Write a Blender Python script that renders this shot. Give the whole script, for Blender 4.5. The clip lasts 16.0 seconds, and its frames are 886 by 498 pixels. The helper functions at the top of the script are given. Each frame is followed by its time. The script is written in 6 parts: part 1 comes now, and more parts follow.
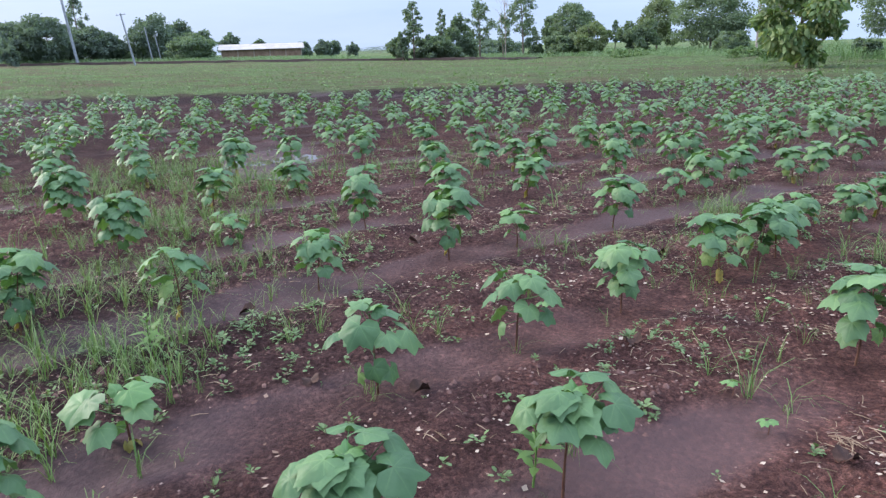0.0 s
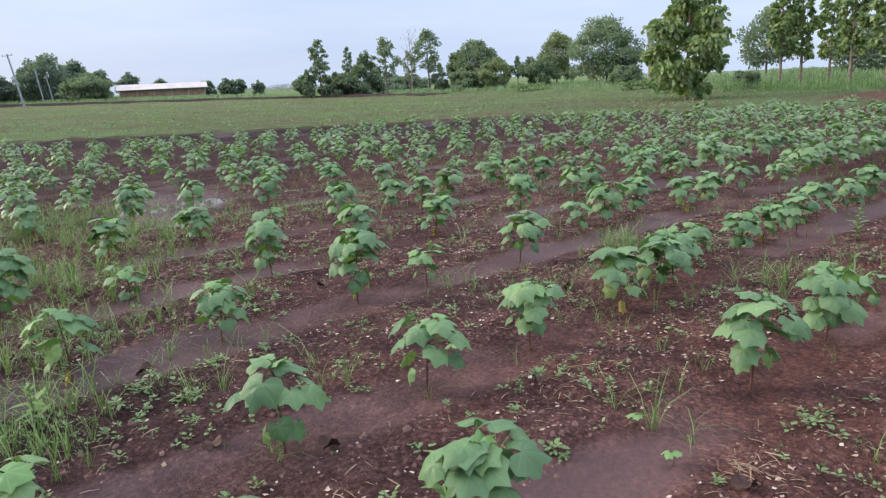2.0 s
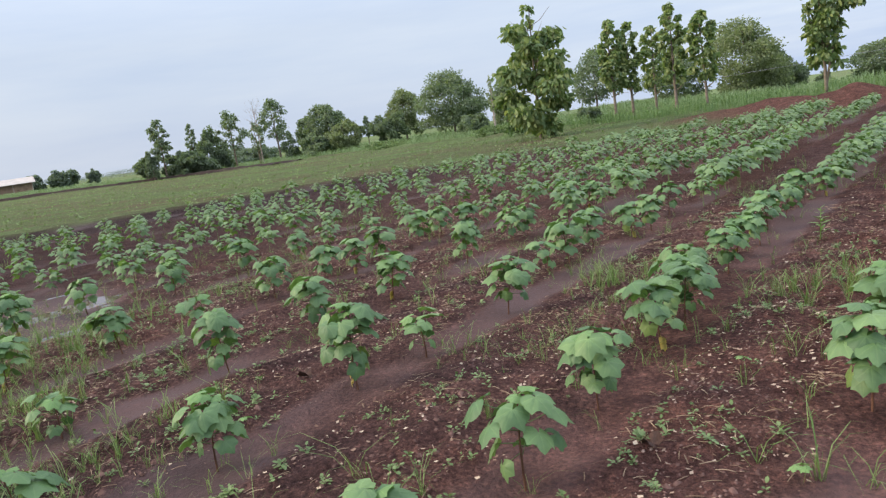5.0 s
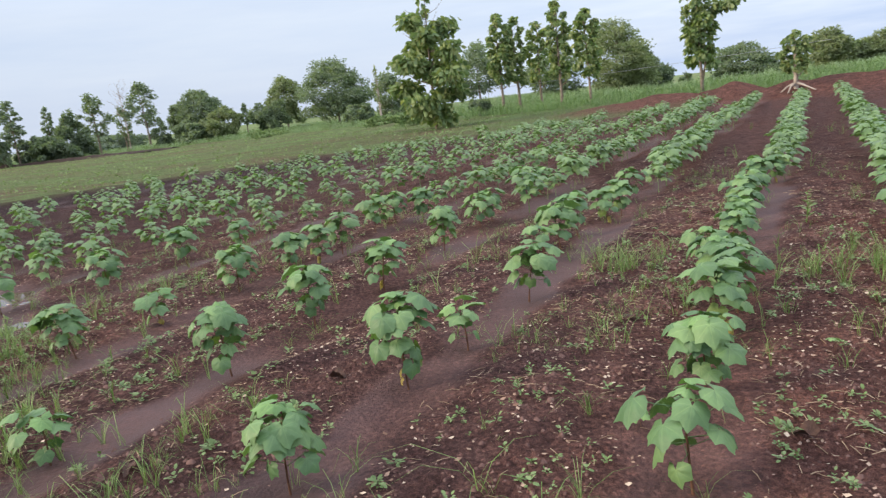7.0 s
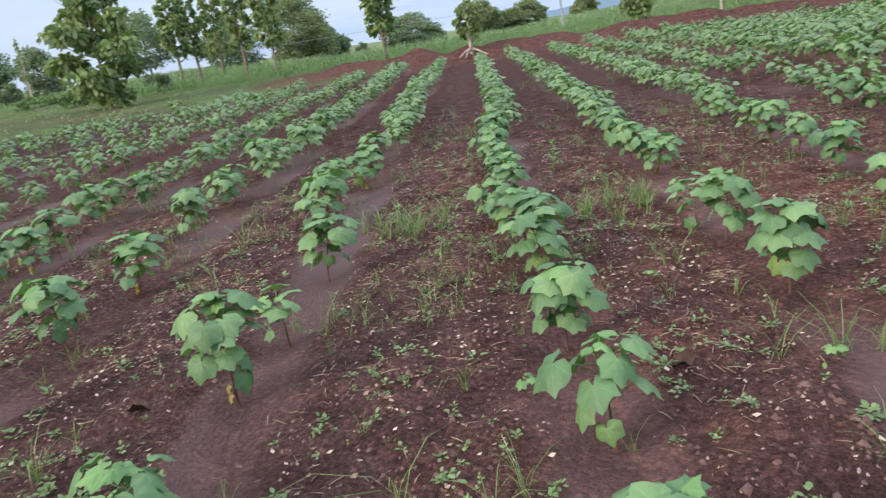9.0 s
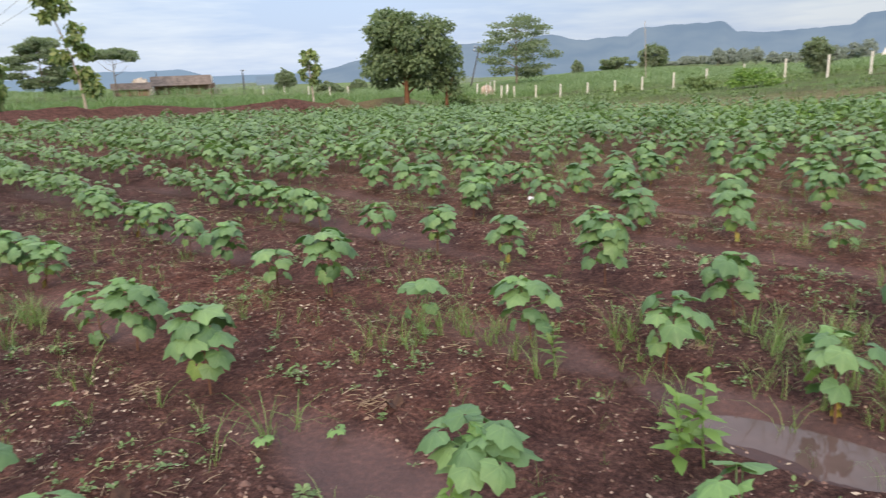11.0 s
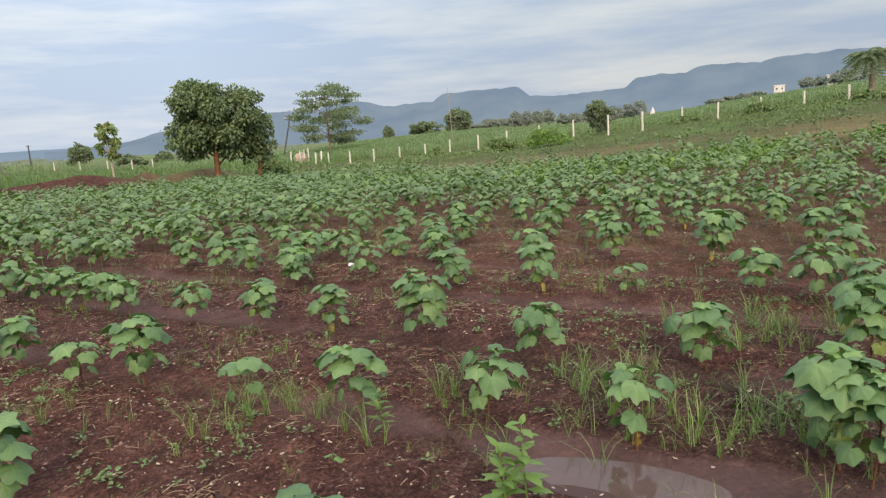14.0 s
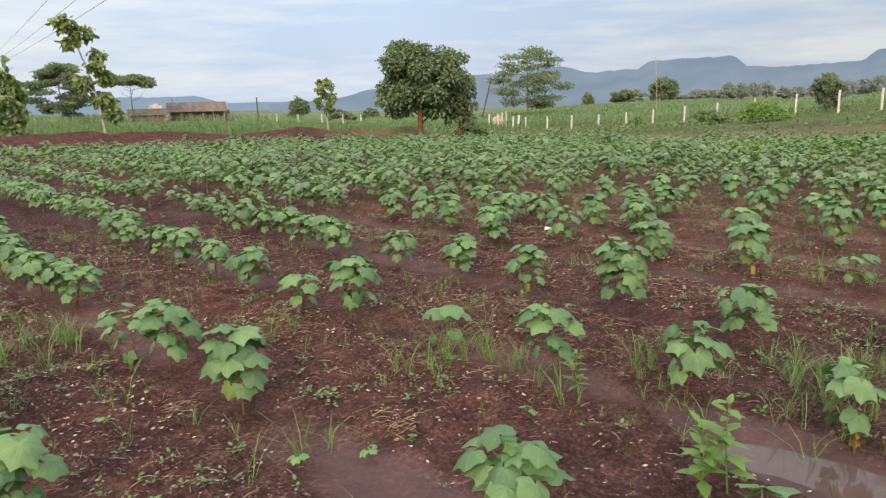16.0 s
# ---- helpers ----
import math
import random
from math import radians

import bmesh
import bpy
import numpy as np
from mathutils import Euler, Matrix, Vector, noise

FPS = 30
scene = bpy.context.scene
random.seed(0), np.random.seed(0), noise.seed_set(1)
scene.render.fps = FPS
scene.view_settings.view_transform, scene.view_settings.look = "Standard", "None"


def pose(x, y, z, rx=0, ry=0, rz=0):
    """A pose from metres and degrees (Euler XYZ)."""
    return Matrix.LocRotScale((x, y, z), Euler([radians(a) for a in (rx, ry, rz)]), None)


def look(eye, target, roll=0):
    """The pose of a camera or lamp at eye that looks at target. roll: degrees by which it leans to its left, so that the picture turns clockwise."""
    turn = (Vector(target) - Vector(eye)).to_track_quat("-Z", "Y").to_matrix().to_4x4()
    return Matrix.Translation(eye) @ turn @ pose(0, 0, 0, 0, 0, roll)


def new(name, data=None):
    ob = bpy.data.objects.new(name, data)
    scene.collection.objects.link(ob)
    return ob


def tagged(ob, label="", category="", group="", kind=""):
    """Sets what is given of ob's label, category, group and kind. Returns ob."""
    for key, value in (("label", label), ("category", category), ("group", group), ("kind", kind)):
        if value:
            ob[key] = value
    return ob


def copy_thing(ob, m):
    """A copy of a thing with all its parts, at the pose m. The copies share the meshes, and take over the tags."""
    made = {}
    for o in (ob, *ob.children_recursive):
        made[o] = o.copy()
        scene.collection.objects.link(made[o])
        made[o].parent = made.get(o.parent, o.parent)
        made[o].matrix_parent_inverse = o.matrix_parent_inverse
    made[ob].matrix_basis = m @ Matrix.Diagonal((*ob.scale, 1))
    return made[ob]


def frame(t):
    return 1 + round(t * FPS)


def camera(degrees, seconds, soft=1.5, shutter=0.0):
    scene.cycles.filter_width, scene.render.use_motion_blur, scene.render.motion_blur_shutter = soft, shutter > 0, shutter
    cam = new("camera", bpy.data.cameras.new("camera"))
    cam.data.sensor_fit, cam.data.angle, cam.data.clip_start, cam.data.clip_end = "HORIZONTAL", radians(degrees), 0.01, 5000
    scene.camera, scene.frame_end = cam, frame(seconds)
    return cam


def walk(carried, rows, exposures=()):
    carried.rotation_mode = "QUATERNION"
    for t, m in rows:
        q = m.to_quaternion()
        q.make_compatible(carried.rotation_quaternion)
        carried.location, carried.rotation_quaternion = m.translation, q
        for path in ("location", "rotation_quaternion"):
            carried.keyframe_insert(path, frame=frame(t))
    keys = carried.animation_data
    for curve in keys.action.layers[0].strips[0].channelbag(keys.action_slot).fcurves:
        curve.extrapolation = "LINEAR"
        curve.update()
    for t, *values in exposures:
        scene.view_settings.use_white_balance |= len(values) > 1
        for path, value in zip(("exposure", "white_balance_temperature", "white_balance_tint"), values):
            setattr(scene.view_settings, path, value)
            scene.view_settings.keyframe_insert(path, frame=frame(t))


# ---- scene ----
cam = camera(64.2, 16.0, soft=1.3, shutter=0.2)
PATH = [
    (0, (-0.126, 0.153, 1.529), (-1.703, 1.253, 0.981), -1.9),
    (0.5, (-0.118, 0.176, 1.556), (-1.664, 1.341, 1.05), -3.0),
    (1, (-0.098, 0.21, 1.575), (-1.608, 1.431, 1.097), -3.5),
    (1.5, (-0.122, 0.234, 1.583), (-1.589, 1.512, 1.12), -3.1),
    (2, (-0.124, 0.225, 1.579), (-1.568, 1.528, 1.114), -2.7),
    (2.5, (-0.154, 0.269, 1.555), (-1.565, 1.608, 1.091), -2.7),
    (3, (-0.267, 0.281, 1.542), (-1.565, 1.727, 1.068), -2.6),
    (3.5, (-0.528, 0.209, 1.561), (-1.728, 1.752, 1.134), -3.8),
    (4, (-0.713, 0.144, 1.576), (-1.919, 1.698, 1.216), -5.7),
    (4.2, (-0.819, 0.122, 1.55), (-2.037, 1.674, 1.224), -6.7),
    (6.3, (-1.934, 0.031, 1.53), (-3.021, 1.66, 1.123), -9.8),
    (6.5, (-2.047, 0.001, 1.537), (-3.103, 1.653, 1.139), -9.0),
    (7, (-2.401, -0.077, 1.538), (-3.273, 1.675, 1.127), -7.2),
    (7.5, (-2.583, -0.146, 1.582), (-3.248, 1.685, 1.13), -6.7),
    (8, (-2.757, -0.061, 1.532), (-3.265, 1.798, 0.996), -7.4),
    (8.2, (-2.856, 0.002, 1.511), (-3.31, 1.866, 0.947), -7.9),
    (10.3, (-3.347, 0.373, 1.576), (-2.435, 2.059, 1.004), -4.7),
    (10.5, (-3.307, 0.388, 1.585), (-2.239, 1.994, 1.056), -4.0),
    (11, (-3.212, 0.328, 1.583), (-1.795, 1.651, 1.091), -2.2),
    (11.5, (-3.237, 0.272, 1.611), (-1.615, 1.35, 1.154), -1.2),
    (12, (-3.259, 0.245, 1.619), (-1.547, 1.198, 1.218), -1.3),
    (12.5, (-3.256, 0.238, 1.63), (-1.515, 1.154, 1.267), -2.7),
    (13, (-3.253, 0.251, 1.624), (-1.513, 1.172, 1.273), -3.9),
    (13.5, (-3.254, 0.27, 1.624), (-1.524, 1.21, 1.271), -4.3),
    (14, (-3.252, 0.253, 1.632), (-1.518, 1.188, 1.289), -3.8),
    (14.5, (-3.3, 0.272, 1.633), (-1.629, 1.31, 1.274), -2.5),
    (15, (-3.365, 0.292, 1.619), (-1.799, 1.473, 1.227), -1.9),
    (15.5, (-3.38, 0.297, 1.616), (-1.884, 1.562, 1.216), -1.8),
    (16, (-3.382, 0.316, 1.614), (-1.967, 1.667, 1.201), -1.4),
]
walk(cam, [(t, look(eye, target, roll)) for t, eye, target, roll in PATH],
     [(0.0, 0.44, 5750, 17), (1.5, 0.34, 6300, 18), (3.0, 0.42, 6350, 17), (3.5, 0.48, 6300, 13), (4.0, 0.20, 6600, 15), (7.0, 0.36, 6850, 16), (8.0, 0.37, 6400, 13), (10.4, 0.28, 6450, 16), (11.0, 0.18, 6950, 15), (13.0, 0.02, 7350, 15), (14.5, 0.03, 7350, 15), (16.0, 0.14, 7350, 15)])

# ---- world, sun ----
SUN_AZ, SUN_EL = 238.0, 26.0          # degrees clockwise from +y, and above the horizon
world = bpy.data.worlds.new("world")
scene.world = world
world.use_nodes = True
wn, wl = world.node_tree.nodes, world.node_tree.links
wn.clear()
w_out, w_bg = wn.new("ShaderNodeOutputWorld"), wn.new("ShaderNodeBackground")
w_sky = wn.new("ShaderNodeTexSky")
w_sky.sky_type, w_sky.sun_disc = "NISHITA", False
w_sky.sun_elevation, w_sky.sun_rotation = radians(SUN_EL), radians(SUN_AZ)
w_sky.air_density, w_sky.dust_density, w_sky.ozone_density = 1.2, 2.5, 1.5
w_tc, w_map = wn.new("ShaderNodeTexCoord"), wn.new("ShaderNodeMapping")
w_map.inputs["Scale"].default_value = (1.7, 1.7, 13.0)
w_noise = wn.new("ShaderNodeTexNoise")
w_noise.inputs["Scale"].default_value, w_noise.inputs["Detail"].default_value = 1.35, 5.0
w_noise.inputs["Roughness"].default_value = 0.6
w_ramp = wn.new("ShaderNodeValToRGB")
w_ramp.color_ramp.elements[0].position, w_ramp.color_ramp.elements[0].color = 0.40, (3.4, 4.7, 6.8, 1)
w_ramp.color_ramp.elements[1].position, w_ramp.color_ramp.elements[1].color = 0.64, (5.7, 6.7, 7.7, 1)
w_mix = wn.new("ShaderNodeMix")
w_mix.data_type = "RGBA"
w_mix.inputs["Factor"].default_value = 0.82
wl.new(w_tc.outputs["Generated"], w_map.inputs["Vector"])
wl.new(w_map.outputs["Vector"], w_noise.inputs["Vector"])
w_east, w_even = wn.new("ShaderNodeMapRange"), wn.new("ShaderNodeMix")       # the clouds gather over the hills in the east
w_even.data_type = "FLOAT"
w_east.inputs["From Min"].default_value, w_east.inputs["From Max"].default_value = -0.5, 0.35
w_east.inputs["To Min"].default_value = 0.22
w_even.inputs["A"].default_value = 0.545
wl.new(w_noise.outputs["Fac"], w_even.inputs["B"])
wl.new(w_east.outputs["Result"], w_even.inputs["Factor"])
wl.new(w_even.outputs["Result"], w_ramp.inputs["Fac"])
wl.new(w_sky.outputs["Color"], w_mix.inputs["A"])
wl.new(w_ramp.outputs["Color"], w_mix.inputs["B"])
w_sep, w_up = wn.new("ShaderNodeSeparateXYZ"), wn.new("ShaderNodeMapRange")     # a veiled sky is brightest overhead
wl.new(w_tc.outputs["Generated"], w_sep.inputs["Vector"])
wl.new(w_sep.outputs["Z"], w_up.inputs["Value"])
wl.new(w_sep.outputs["X"], w_east.inputs["Value"])
w_up.inputs["From Min"].default_value, w_up.inputs["From Max"].default_value = 0.15, 0.9
w_up.inputs["To Min"].default_value, w_up.inputs["To Max"].default_value = 0.125, 0.29
w_side, w_tone, w_gain = wn.new("ShaderNodeMapRange"), wn.new("ShaderNodeValToRGB"), wn.new("ShaderNodeMath")   # paler to the north-east, deeper away from the sun
w_side.inputs["From Min"].default_value, w_side.inputs["From Max"].default_value = -1.0, 1.0
while len(w_tone.color_ramp.elements) < 4:
    w_tone.color_ramp.elements.new(0.5)
for w_stop, (w_at, w_level) in zip(w_tone.color_ramp.elements, ((0.0, 0.87), (0.3, 0.97), (0.84, 1.14), (1.0, 0.86))):
    w_stop.position, w_stop.color = w_at, (w_level, w_level, w_level, 1)
w_gain.operation = "MULTIPLY"
wl.new(w_sep.outputs["X"], w_side.inputs["Value"])
wl.new(w_side.outputs["Result"], w_tone.inputs["Fac"])
wl.new(w_tone.outputs["Color"], w_gain.inputs[0])
wl.new(w_up.outputs["Result"], w_gain.inputs[1])
wl.new(w_gain.outputs["Value"], w_bg.inputs["Strength"])
w_high, w_veil = wn.new("ShaderNodeMapRange"), wn.new("ShaderNodeMix")          # and whitest there
w_high.inputs["From Min"].default_value, w_high.inputs["From Max"].default_value, w_high.inputs["To Max"].default_value = 0.2, 0.75, 0.85
w_veil.data_type = "RGBA"
w_veil.inputs["B"].default_value = (5.5, 5.85, 6.6, 1)
wl.new(w_sep.outputs["Z"], w_high.inputs["Value"])
wl.new(w_high.outputs["Result"], w_veil.inputs["Factor"])
wl.new(w_mix.outputs["Result"], w_veil.inputs["A"])
wl.new(w_veil.outputs["Result"], w_bg.inputs["Color"])
wl.new(w_bg.outputs["Background"], w_out.inputs["Surface"])

sun_data = bpy.data.lights.new("sun", "SUN")
sun_data.energy, sun_data.angle, sun_data.color = 3.0, radians(18), (1.0, 0.86, 0.66)
sun = new("sun", sun_data)
sun.matrix_world = look((0, 0, 0), (-math.sin(radians(SUN_AZ)) * math.cos(radians(SUN_EL)), -math.cos(radians(SUN_AZ)) * math.cos(radians(SUN_EL)), -math.sin(radians(SUN_EL))))


# ---- materials ----
def material(name):
    mat = bpy.data.materials.new(name)
    mat.use_nodes = True
    nodes, links = mat.node_tree.nodes, mat.node_tree.links
    return mat, nodes, links, nodes["Principled BSDF"], nodes["Material Output"]


def ramp_node(nodes, stops):
    r = nodes.new("ShaderNodeValToRGB")
    e = r.color_ramp.elements
    while len(e) < len(stops):
        e.new(0.5)
    for k, (p, c) in enumerate(stops):
        e[k].position, e[k].color = p, (*c, 1)
    return r


def noise_node(nodes, links, scale, detail=5.0, rough=0.55, coord="Object"):
    tc, n = nodes.new("ShaderNodeTexCoord"), nodes.new("ShaderNodeTexNoise")
    n.inputs["Scale"].default_value, n.inputs["Detail"].default_value, n.inputs["Roughness"].default_value = scale, detail, rough
    links.new(tc.outputs[coord], n.inputs["Vector"])
    return n


def mixed(nodes, links, fac, a, b, blend="MIX"):
    m = nodes.new("ShaderNodeMix")
    m.data_type, m.blend_type = "RGBA", blend
    for sock, v in (("Factor", fac), ("A", a), ("B", b)):
        if isinstance(v, bpy.types.NodeSocket):
            links.new(v, m.inputs[sock])
        else:
            m.inputs[sock].default_value = v if sock == "Factor" else (*v, 1)
    return m.outputs["Result"]


def plain(name, dark, light, scale=8.0, rough=0.8, bump=0.3, metal=0.0, size=0.01):
    """A rough surface whose colour wanders between two tones, with grain and relief."""
    mat, n, l, bsdf, _ = material(name)
    big, fine = noise_node(n, l, scale), noise_node(n, l, scale * 7)
    r = ramp_node(n, [(0.3, dark), (0.7, light)])
    l.new(big.outputs["Fac"], r.inputs["Fac"])
    grain = ramp_node(n, [(0.3, (0.75, 0.75, 0.75)), (0.7, (1.1, 1.1, 1.1))])
    l.new(fine.outputs["Fac"], grain.inputs["Fac"])
    l.new(mixed(n, l, 1.0, r.outputs["Color"], grain.outputs["Color"], "MULTIPLY"), bsdf.inputs["Base Color"])
    b = n.new("ShaderNodeBump")
    b.inputs["Strength"].default_value, b.inputs["Distance"].default_value = bump, size
    l.new(fine.outputs["Fac"], b.inputs["Height"])
    l.new(b.outputs["Normal"], bsdf.inputs["Normal"])
    bsdf.inputs["Roughness"].default_value, bsdf.inputs["Metallic"].default_value = rough, metal
    bsdf.inputs["Specular IOR Level"].default_value = 0.12 if rough >= 0.85 else 0.4
    return mat


def foliage(name, dark, mid, light, rough=0.5, through_light=0.22, islands=True, spec=0.35, veins=False):
    """Leaves: three greens chosen leaf by leaf, blotched, with some light coming through."""
    mat, n, l, bsdf, out = material(name)
    r = ramp_node(n, [(0.05, dark), (0.5, mid), (0.95, light)])
    if islands:
        src = n.new("ShaderNodeNewGeometry").outputs["Random Per Island"]
    else:
        src = n.new("ShaderNodeObjectInfo").outputs["Random"]
    l.new(src, r.inputs["Fac"])
    blot = noise_node(n, l, 14.0 if not islands else 0.8)
    tone = ramp_node(n, [(0.3, (0.78, 0.8, 0.8)), (0.7, (1.12, 1.1, 1.05))])
    l.new(blot.outputs["Fac"], tone.inputs["Fac"])
    col = mixed(n, l, 1.0, r.outputs["Color"], tone.outputs["Color"], "MULTIPLY")
    if veins:
        v, p = n.new("ShaderNodeAttribute"), n.new("ShaderNodeMath")
        v.attribute_name, p.operation = "vein", "POWER"
        p.inputs[1].default_value = 5.0
        l.new(v.outputs["Fac"], p.inputs[0])
        f = n.new("ShaderNodeMath")
        f.operation = "MULTIPLY"
        f.inputs[1].default_value = 0.5
        l.new(p.outputs["Value"], f.inputs[0])
        pucker, b = noise_node(n, l, 70.0, 3), n.new("ShaderNodeBump")
        b.inputs["Strength"].default_value, b.inputs["Distance"].default_value = 0.45, 0.006
        l.new(pucker.outputs["Fac"], b.inputs["Height"])
        l.new(b.outputs["Normal"], bsdf.inputs["Normal"])
        col = mixed(n, l, f.outputs["Value"], col, mixed(n, l, 1.0, col, (1.75, 1.55, 1.5), "MULTIPLY"))
    l.new(col, bsdf.inputs["Base Color"])
    bsdf.inputs["Roughness"].default_value = rough
    bsdf.inputs["Specular IOR Level"].default_value = spec
    tr, add = n.new("ShaderNodeBsdfTranslucent"), n.new("ShaderNodeMixShader")
    l.new(mixed(n, l, 1.0, col, (1.0, 1.15, 0.45), "MULTIPLY"), tr.inputs["Color"])
    add.inputs["Fac"].default_value = through_light
    l.new(bsdf.outputs["BSDF"], add.inputs[1])
    l.new(tr.outputs["BSDF"], add.inputs[2])
    l.new(add.outputs["Shader"], out.inputs["Surface"])
    return mat


def ground_material():
    mat, n, l, bsdf, _ = material("field_soil")

    def attr(name):
        a = n.new("ShaderNodeAttribute")
        a.attribute_name = name
        return a.outputs["Fac"]
    wide, mid, fine, grit = (noise_node(n, l, s, d) for s, d in ((0.5, 3), (5.0, 6), (38.0, 6), (150.0, 3)))
    soil = ramp_node(n, [(0.3, (0.072, 0.039, 0.036)), (0.55, (0.123, 0.067, 0.060)), (0.8, (0.192, 0.112, 0.097))])
    l.new(mid.outputs["Fac"], soil.inputs["Fac"])
    tone = ramp_node(n, [(0.38, (0.52, 0.50, 0.50)), (0.50, (0.94, 0.94, 0.94)), (0.62, (1.6, 1.56, 1.5))])
    crumbs = n.new("ShaderNodeMix")
    crumbs.data_type = "FLOAT"
    crumbs.inputs["Factor"].default_value = 0.45
    l.new(fine.outputs["Fac"], crumbs.inputs["A"])
    l.new(grit.outputs["Fac"], crumbs.inputs["B"])
    l.new(crumbs.outputs["Result"], tone.inputs["Fac"])
    cells, tint, where = n.new("ShaderNodeTexVoronoi"), n.new("ShaderNodeSeparateColor"), n.new("ShaderNodeTexCoord")
    cells.inputs["Scale"].default_value, cells.inputs["Randomness"].default_value = 42.0, 1.0
    l.new(where.outputs["Object"], cells.inputs["Vector"])
    l.new(cells.outputs["Color"], tint.inputs["Color"])
    lump = ramp_node(n, [(0.0, (0.80, 0.78, 0.78)), (0.7, (1.0, 1.0, 1.0)), (1.0, (1.36, 1.3, 1.25))])
    l.new(tint.outputs["Red"], lump.inputs["Fac"])
    crumb = mixed(n, l, 1.0, mixed(n, l, 1.0, soil.outputs["Color"], tone.outputs["Color"], "MULTIPLY"), lump.outputs["Color"], "MULTIPLY")
    silt = ramp_node(n, [(0.3, (0.061, 0.037, 0.036)), (0.7, (0.088, 0.055, 0.054))])
    l.new(wide.outputs["Fac"], silt.inputs["Fac"])
    c1 = mixed(n, l, attr("wet"), crumb, silt.outputs["Color"])
    red = mixed(n, l, attr("red"), c1, mixed(n, l, 1.0, crumb, (1.6, 1.32, 1.12), "MULTIPLY"))
    black = mixed(n, l, attr("black"), red, mixed(n, l, 1.0, crumb, (0.38, 0.42, 0.5), "MULTIPLY"))
    turf = ramp_node(n, [(0.30, (0.115, 0.10, 0.06)), (0.42, (0.10, 0.175, 0.06)), (0.55, (0.145, 0.245, 0.085)), (0.72, (0.20, 0.30, 0.115))])
    sward = noise_node(n, l, 1.5, 9, 0.72)
    l.new(sward.outputs["Fac"], turf.inputs["Fac"])
    hay = ramp_node(n, [(0.35, (0.20, 0.145, 0.085)), (0.5, (0.27, 0.235, 0.125)), (0.65, (0.33, 0.325, 0.155))])
    l.new(sward.outputs["Fac"], hay.inputs["Fac"])
    green = mixed(n, l, attr("grass"), black, turf.outputs["Color"])
    l.new(mixed(n, l, attr("dry"), green, hay.outputs["Color"]), bsdf.inputs["Base Color"])
    rough = n.new("ShaderNodeMapRange")
    rough.inputs["To Min"].default_value, rough.inputs["To Max"].default_value = 0.95, 0.68
    l.new(attr("wet"), rough.inputs["Value"])
    l.new(rough.outputs["Result"], bsdf.inputs["Roughness"])
    gloss = n.new("ShaderNodeMapRange")
    gloss.inputs["To Min"].default_value, gloss.inputs["To Max"].default_value = 0.1, 0.2
    l.new(attr("wet"), gloss.inputs["Value"])
    l.new(gloss.outputs["Result"], bsdf.inputs["Specular IOR Level"])
    h = n.new("ShaderNodeMath")
    h.operation = "ADD"
    l.new(fine.outputs["Fac"], h.inputs[0])
    l.new(grit.outputs["Fac"], h.inputs[1])
    dry = n.new("ShaderNodeMapRange")
    dry.inputs["To Min"].default_value, dry.inputs["To Max"].default_value = 0.95, 0.2
    l.new(attr("wet"), dry.inputs["Value"])
    b = n.new("ShaderNodeBump")
    b.inputs["Distance"].default_value = 0.06
    l.new(dry.outputs["Result"], b.inputs["Strength"])
    heap = n.new("ShaderNodeMath")
    heap.operation = "MULTIPLY_ADD"
    heap.inputs[1].default_value = -0.9
    l.new(cells.outputs["Distance"], heap.inputs[0])
    l.new(h.outputs["Value"], heap.inputs[2])
    l.new(heap.outputs["Value"], b.inputs["Height"])
    l.new(b.outputs["Normal"], bsdf.inputs["Normal"])
    return mat


def water_material():
    mat, n, l, bsdf, _ = material("muddy_water")
    ripple = noise_node(n, l, 6.0, 2)
    r = ramp_node(n, [(0.3, (0.085, 0.058, 0.052)), (0.7, (0.11, 0.075, 0.068))])
    l.new(ripple.outputs["Fac"], r.inputs["Fac"])
    l.new(r.outputs["Color"], bsdf.inputs["Base Color"])
    bsdf.inputs["Roughness"].default_value, bsdf.inputs["IOR"].default_value = 0.04, 1.33
    b = n.new("ShaderNodeBump")
    b.inputs["Strength"].default_value, b.inputs["Distance"].default_value = 0.05, 0.01
    l.new(ripple.outputs["Fac"], b.inputs["Height"])
    l.new(b.outputs["Normal"], bsdf.inputs["Normal"])
    return mat


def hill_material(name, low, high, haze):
    """Far hills, with the pale light of kilometres of haze put in as emission."""
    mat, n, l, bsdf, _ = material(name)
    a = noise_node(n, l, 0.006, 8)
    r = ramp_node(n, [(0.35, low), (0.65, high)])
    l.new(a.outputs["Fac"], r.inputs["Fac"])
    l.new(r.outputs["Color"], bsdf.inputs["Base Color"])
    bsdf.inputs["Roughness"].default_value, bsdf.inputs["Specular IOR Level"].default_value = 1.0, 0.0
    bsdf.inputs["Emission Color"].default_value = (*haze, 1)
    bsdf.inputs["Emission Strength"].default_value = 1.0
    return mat


